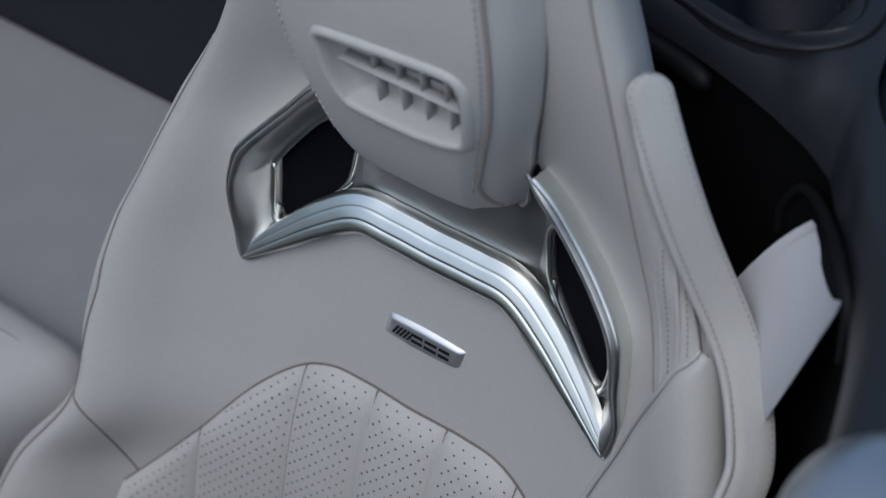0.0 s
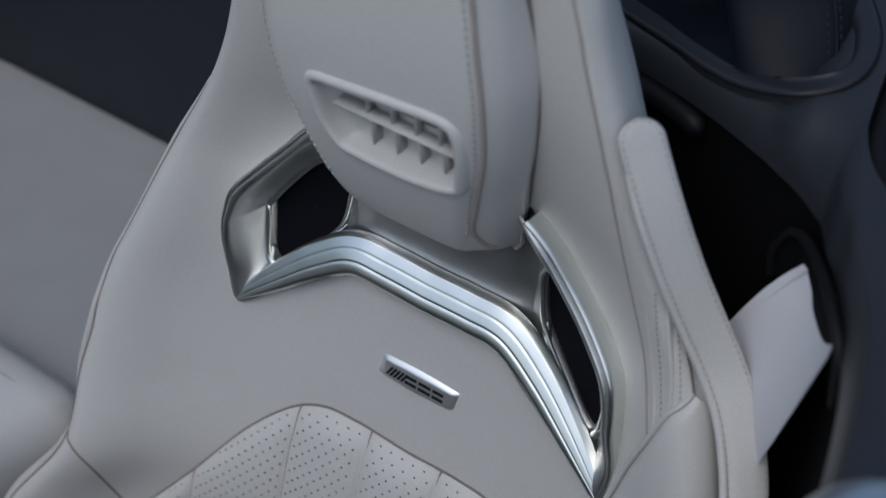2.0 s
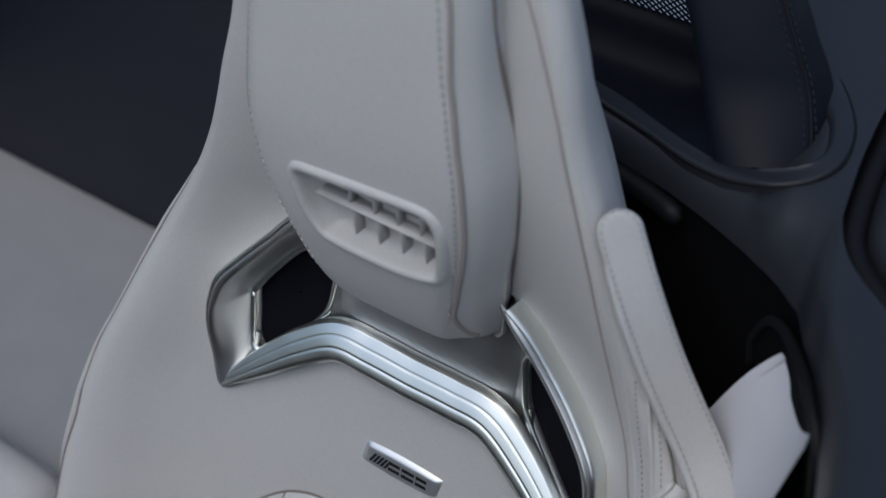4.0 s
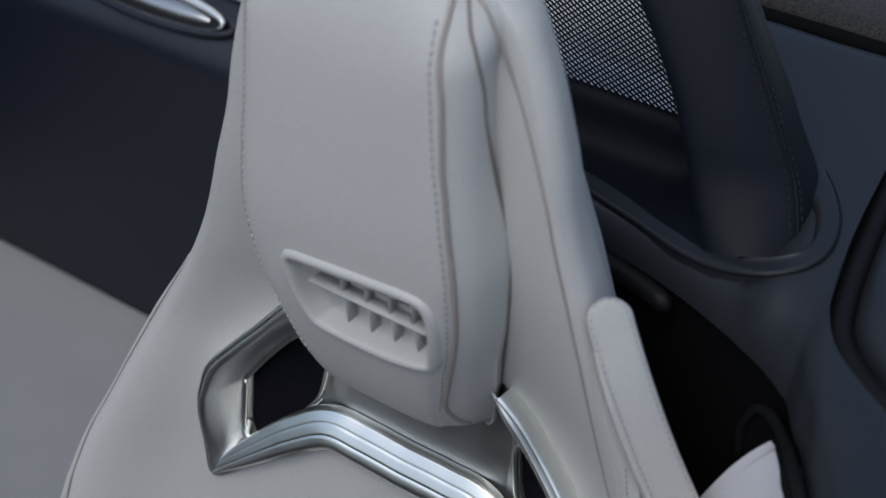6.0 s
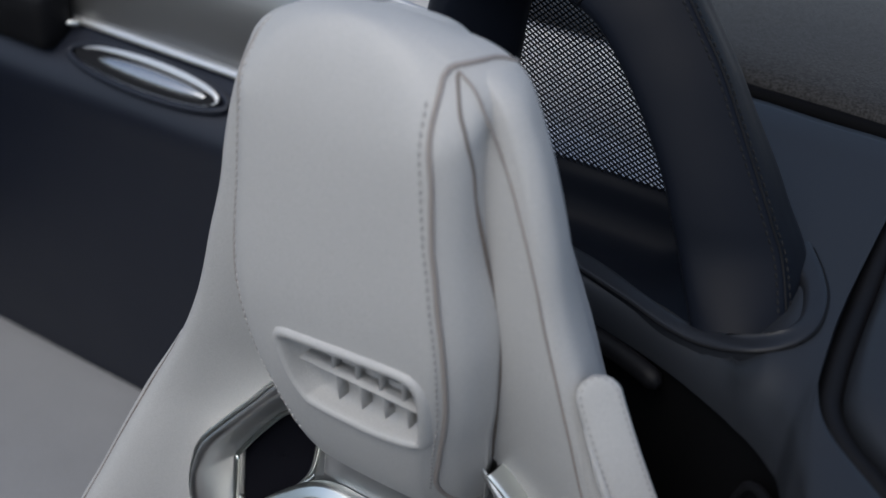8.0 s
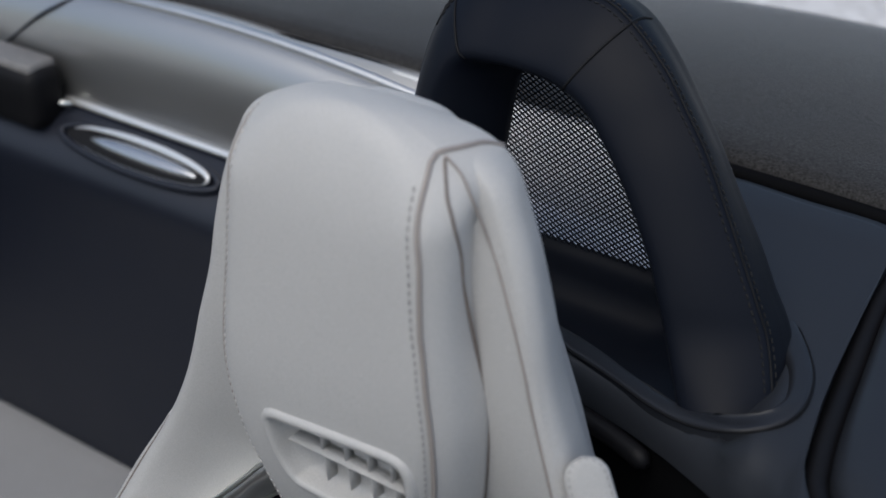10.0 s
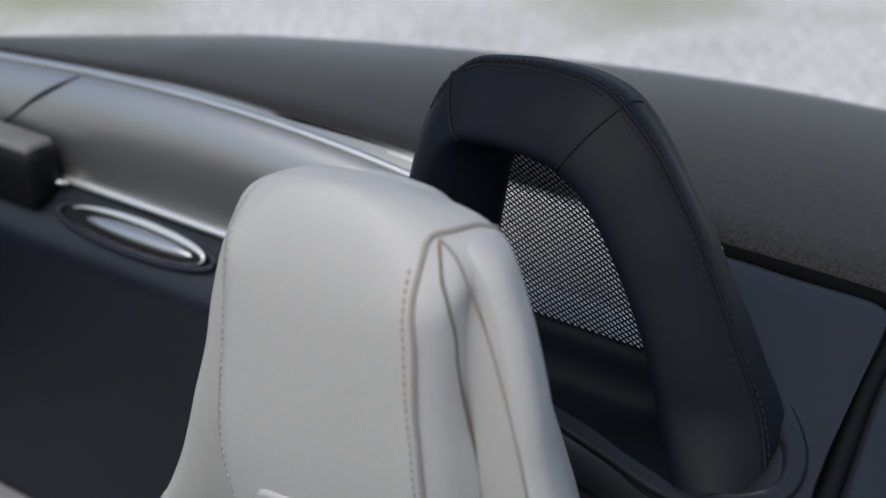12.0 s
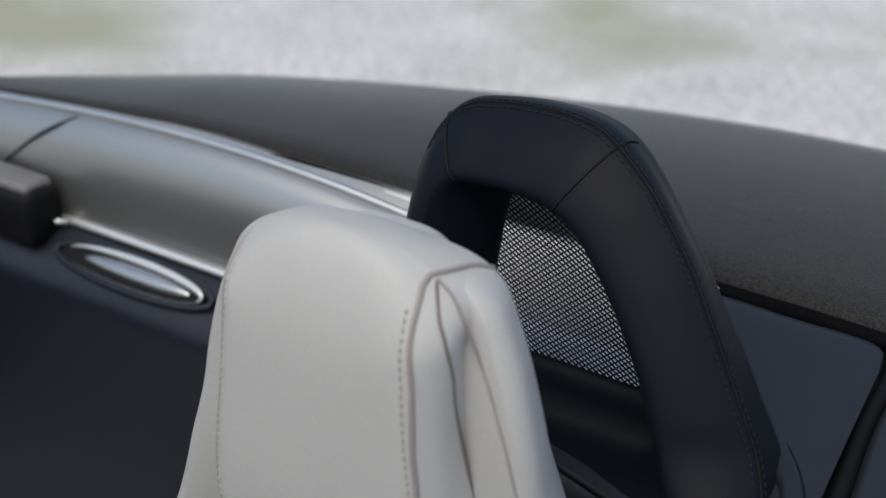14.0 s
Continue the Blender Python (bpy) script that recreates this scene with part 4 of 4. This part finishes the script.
def ledge_z(x):
    return float(np.interp(x, (-1.1, -0.95, -0.75, -0.5, -0.2), (1.000, 1.014, 1.030, 1.034, 1.033)))


ledge = part("rear_ledge", *grid([[(x, 0.500, chrome_z(x) - 0.004), (x, 0.505, chrome_z(x) + 0.002), (x, 0.512, 0.4 * chrome_z(x) + 0.6 * max(chrome_z(x), ledge_z(x)) + 0.001), (x, 0.522, max(chrome_z(x), ledge_z(x))), (x, 0.532, max(chrome_z(x), ledge_z(x))), (x, 0.534, 0.95)] for x in np.linspace(-1.3, 0.0, 60)]), SILVER, None)
tagged(ledge, "grey painted ledge in front of the soft top", "trim", kind="structure")
# added ledge: the reflected brightness behind the net is put into its colour
behind = part("gleam_ledge", *grid([[(x, 0.376, 0.962), (x, 0.39, 0.966), (x, 0.41, 0.970), (x, 0.43, 0.973), (x, 0.445, 0.975)] for x in np.linspace(-0.34, 0.065, 20)]), LEDGE_GLEAM, None)
riser = part("ledge_riser", *grid([[(x, 0.445, 0.974), (x, 0.452, 0.977), (x, 0.468, 0.985), (x, 0.485, 1.0), (x, 0.499, 1.014), (x, 0.509, 1.024), (x, 0.517, 1.033)] for x in np.linspace(-0.34, 0.065, 20)]), RISER, None)
tagged(riser, "grey painted riser behind the ledge", "trim", kind="structure")
tagged(behind, "added ledge behind the roll hoop, pale to stand in for reflected sky", "trim", kind="structure")

# pull handle set in the bulkhead
handle = thing("pull_handle", "oval chrome pull handle recessed in the bulkhead", "handle", (-0.655, 0.42, 0.873))
hx, hy, hz = -0.655, 0.416, 0.878


def oval(u, ru, rv, out, dx=0.0):
    """A point on an oval that lies on the bulkhead's sloping top."""
    a, b = ru * math.cos(u), rv * math.sin(u)
    return (hx + dx + a, hy + b * 0.78 - out * 0.62, hz + b * 0.62 + out * 0.78)


us = np.linspace(0, 2 * math.pi, 61)
part("surround", *tube([oval(u, 0.134, 0.0235, -0.002) for u in us], 0.0045, 10), BULK, handle)
part("recess", *grid([[oval(u, 0.122 * k, 0.018 * k, 0.001) for k in (0.01, 0.5, 1.0)] for u in us]), RUBBER, handle, "black recess")
part("ring", *tube([oval(u, 0.120, 0.0175, 0.003 * min(1.0, max(-1.0, 3 * math.sin(u + 0.35)))) for u in us], [0.0008 + 0.0042 * max(0, math.sin(u + 0.35)) for u in us], 10), STRIP, handle, "polished chrome ring")
part("inlay", *grid([[oval(u, 0.090 * k, 0.0105 * k, 0.002 + 0.007 * math.sqrt(max(0, 1 - k * k)), 0.010) for k in (0.01, 0.3, 0.6, 0.8, 0.92, 1.0)] for u in us]), LAMP_GLASS, handle, "bright silvery grip")
# black holder at the rail's end
holder = thing("rail_holder", "black plastic holder block at the end of the strip", "holder", (-0.86, 0.43, 0.88))
part("block", *box((-0.96, 0.395, 0.866), (-0.812, 0.455, 0.951), 0.020), RUBBER, holder)
# lighter cap paints the highlight along the block's top
part("cap", *box((-0.955, 0.402, 0.938), (-0.822, 0.449, 0.956), 0.008), TOP_HIGHLIGHT, holder, "worn grey top cap")
part("pin", *tube([(-0.835, 0.43, 0.898), (-0.80, 0.445, 0.898)], 0.0035, 10), CHROME, holder, "chrome pin")

# pale lower bulkhead shelf and the other seat's cushion
shelf = part("lower_shelf", *grid([[(x, y, z) for y, z in ((0.404, 0.378), (0.392, 0.380), (0.375, 0.376), (0.25, 0.366), (0.10, 0.352), (0.02 if x > -0.5 else -0.15, 0.33), (0.0 if x > -0.5 else -0.6, 0.29))] for x in np.linspace(-1.3, -0.30, 30)]), SUEDE, None)
tagged(shelf, "pale grey suede-like lower shelf covering", "shelf", kind="structure")
other = thing("passenger_seat", "pale grey leather passenger seat cushion edge", "car seat", (-0.72, -0.3, 0.3))
cv, cf = box((-1.10, -0.60, 0.22), (-0.430, 0.012, 0.415), 0.055)
part("cushion", [(x + min(0.0, 0.3 * y) * (x > -0.7), y, z) for x, y, z in cv], cf, LEATHER, other)
part("seam", *tube(smooth_line([(-0.80, -0.06, 0.416), (-0.68, -0.052, 0.416), (-0.57, -0.045, 0.416), (-0.52, -0.042, 0.415), (-0.483, -0.042, 0.402), (-0.469, -0.042, 0.36)], 30), 0.0011, 6), STITCH_SHADE, other)

# ---------------------------------------------------------------- folded soft top
FRONT = [(-1.25, 0.512), (-1.0, 0.510), (-0.773, 0.516), (-0.682, 0.524), (-0.59, 0.528), (-0.498, 0.529), (-0.415, 0.530), (-0.298, 0.529), (-0.1, 0.528), (0.063, 0.530), (0.237, 0.523), (0.5, 0.495), (0.75, 0.445)]
REAR = [(-1.20, 0.525), (-1.08, 0.59), (-1.026, 0.642), (-0.968, 0.695), (-0.845, 0.797), (-0.763, 0.85), (-0.566, 0.945), (-0.396, 1.003), (-0.16, 1.05), (0.044, 1.06), (0.4, 1.04), (0.75, 0.96)]
ff, fr = smooth_line(FRONT, 90), smooth_line(REAR, 90)


def hem_z(x):
    return float(np.interp(x, (-1.1, -0.95, -0.75, -0.5, -0.2), (1.008, 1.022, 1.038, 1.043, 1.040)))


rows = []
for (x0, y0), (x1, y1) in zip(ff, fr):
    top = hem_z(x0)
    line = [(x0, y0 + 0.004, 0.97), (x0, y0, top - 0.012), (x0 + 0.001, y0 + 0.004, top - 0.003)]
    for u in np.linspace(0.04, 0.96, 14):
        bow = 0.006 * math.sin(math.pi * u)
        line.append((x0 + (x1 - x0) * u, y0 + (y1 - y0) * u, top - (top - 0.998) * u**1.5 + bow + 0.010 * u * min(1.0, max(0.0, (x1 + 0.5) / 0.6))))
    line += [(x1, y1, 0.996 + 0.010 * min(1.0, max(0.0, (x1 + 0.5) / 0.6))), (x1 + 0.004, y1 + 0.02, 0.975), (x1, y1 + 0.03, 0.90), (x1, y1 + 0.03, 0.30)]
    rows.append(line)
soft = thing("soft_top", "folded dark grey woven fabric soft top behind the cabin", "soft top", (-0.2, 0.8, 0.9))
part("fabric", *grid(rows), FABRIC, soft)
part("front_seal", *tube([(x, y - 0.004, hem_z(x) - 0.016) for x, y in ff], 0.0085, 10), BLACK, soft, "black rubber seal along the front edge")

# ---------------------------------------------------------------- seat belt
belt = thing("seat_belt", "pale grey woven seat belt passing through the guide", "seat belt", (0.27, 0.17, 0.76))
rows = []
for u in np.linspace(0, 1, 24):
    a = np.array([0.236, 0.115, 0.820]) * (1 - u) + np.array([0.288, 0.127, 0.909]) * u + np.array([0, 0, 0.010]) * math.sin(math.pi * u)
    b = np.array([0.300, 0.062, 0.750]) * (1 - u) + np.array([0.3438, 0.0212, 0.932]) * u - np.array([0.006, 0, 0.028]) * math.sin(math.pi * u)
    rows.append([a + (b - a) * v + np.array([0.3, -0.85, 0.3]) * 0.004 * math.sin(math.pi * v) + np.array([0.010, 0.008, 0.004]) * u**3 * math.sin(math.pi * v) for v in np.linspace(0, 1, 14)])
fwd, fc = grid(rows)
bwd = fwd + np.array([-0.0006, 0.0012, -0.0004])
k = len(fwd)
part("webbing", np.vstack([fwd, bwd]), fc + [tuple(i + k for i in q[::-1]) for q in fc], WEBBING, belt)
for v0, v1 in ((0.02, 0.07), (0.93, 0.98)):
    part("edge_weave", *grid([[r[0] + (r[-1] - r[0]) * v + np.array([0.3, -0.85, 0.3]) * (0.004 * math.sin(math.pi * v) + 0.0006) for v in (v0, v1)] for r in (np.array(q) for q in rows)]), WEBBING, belt)
outlet = thing("belt_outlet", "black moulded belt outlet in the deck side", "belt outlet", (0.26, 0.2, 0.82))
bez = smooth_line([(0.252, 0.151, 0.855), (0.249, 0.152, 0.878), (0.254, 0.149, 0.893), (0.263, 0.142, 0.912), (0.279, 0.128, 0.922), (0.307, 0.089, 0.936), (0.331, 0.048, 0.948), (0.350, 0.021, 0.941), (0.359, 0.010, 0.905)], 40)
part("bezel", *tube(bez, 0.0042, 10), RUBBER, outlet)
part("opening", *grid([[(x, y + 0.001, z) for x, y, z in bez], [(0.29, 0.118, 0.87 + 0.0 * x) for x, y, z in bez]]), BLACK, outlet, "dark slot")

# latch hardware by the sill
latch = thing("sill_cap", "rounded bright metal cap on the side sill", "cap", (0.438, -0.142, 0.80))
cx, cy = 0.438, -0.142
rows = []
for a in np.linspace(0, math.pi / 2, 16):
    rows.append([(cx + 0.052 * math.cos(a) ** 0.7 * math.cos(b), cy + 0.066 * math.cos(a) ** 0.7 * math.sin(b), 0.960 + 0.030 * math.sin(a)) for b in np.linspace(0, 2 * math.pi, 48)])
rows.insert(0, [(x, y, 0.80) for x, y, z in rows[0]])
part("dome", *grid(rows), SATIN, latch)
part("slot", *box((cx + 0.012, cy - 0.012, 0.981), (cx + 0.046, cy + 0.014, 0.993), 0.004), RUBBER, latch, "black slot insert")
grille = part("side_grille", *box((0.20, 0.26, 0.119), (0.32, 0.30, 0.44), 0.01), WOVEN, None)
tagged(grille, "woven brown grille low beside the seat", "grille")


# ---------------------------------------------------------------- unseen blocks that close the cabin ahead and cut low front light
front_block = part("dashboard", *box((-1.30, -1.85, 0.12), (0.70, -1.25, 0.78), 0.08), BLACK, None)
tagged(front_block, "unseen dark block ahead of the seats, added to cut low front light", "dashboard", kind="structure")
# second unseen block, on the near side, to hold back low light
door = part("near_light_block", *box((0.62, -1.28, 0.10), (0.78, 0.0, 0.90), 0.05), BLACK, None)
tagged(door, "unseen dark block on the near side, added to cut low light", "door", kind="structure")
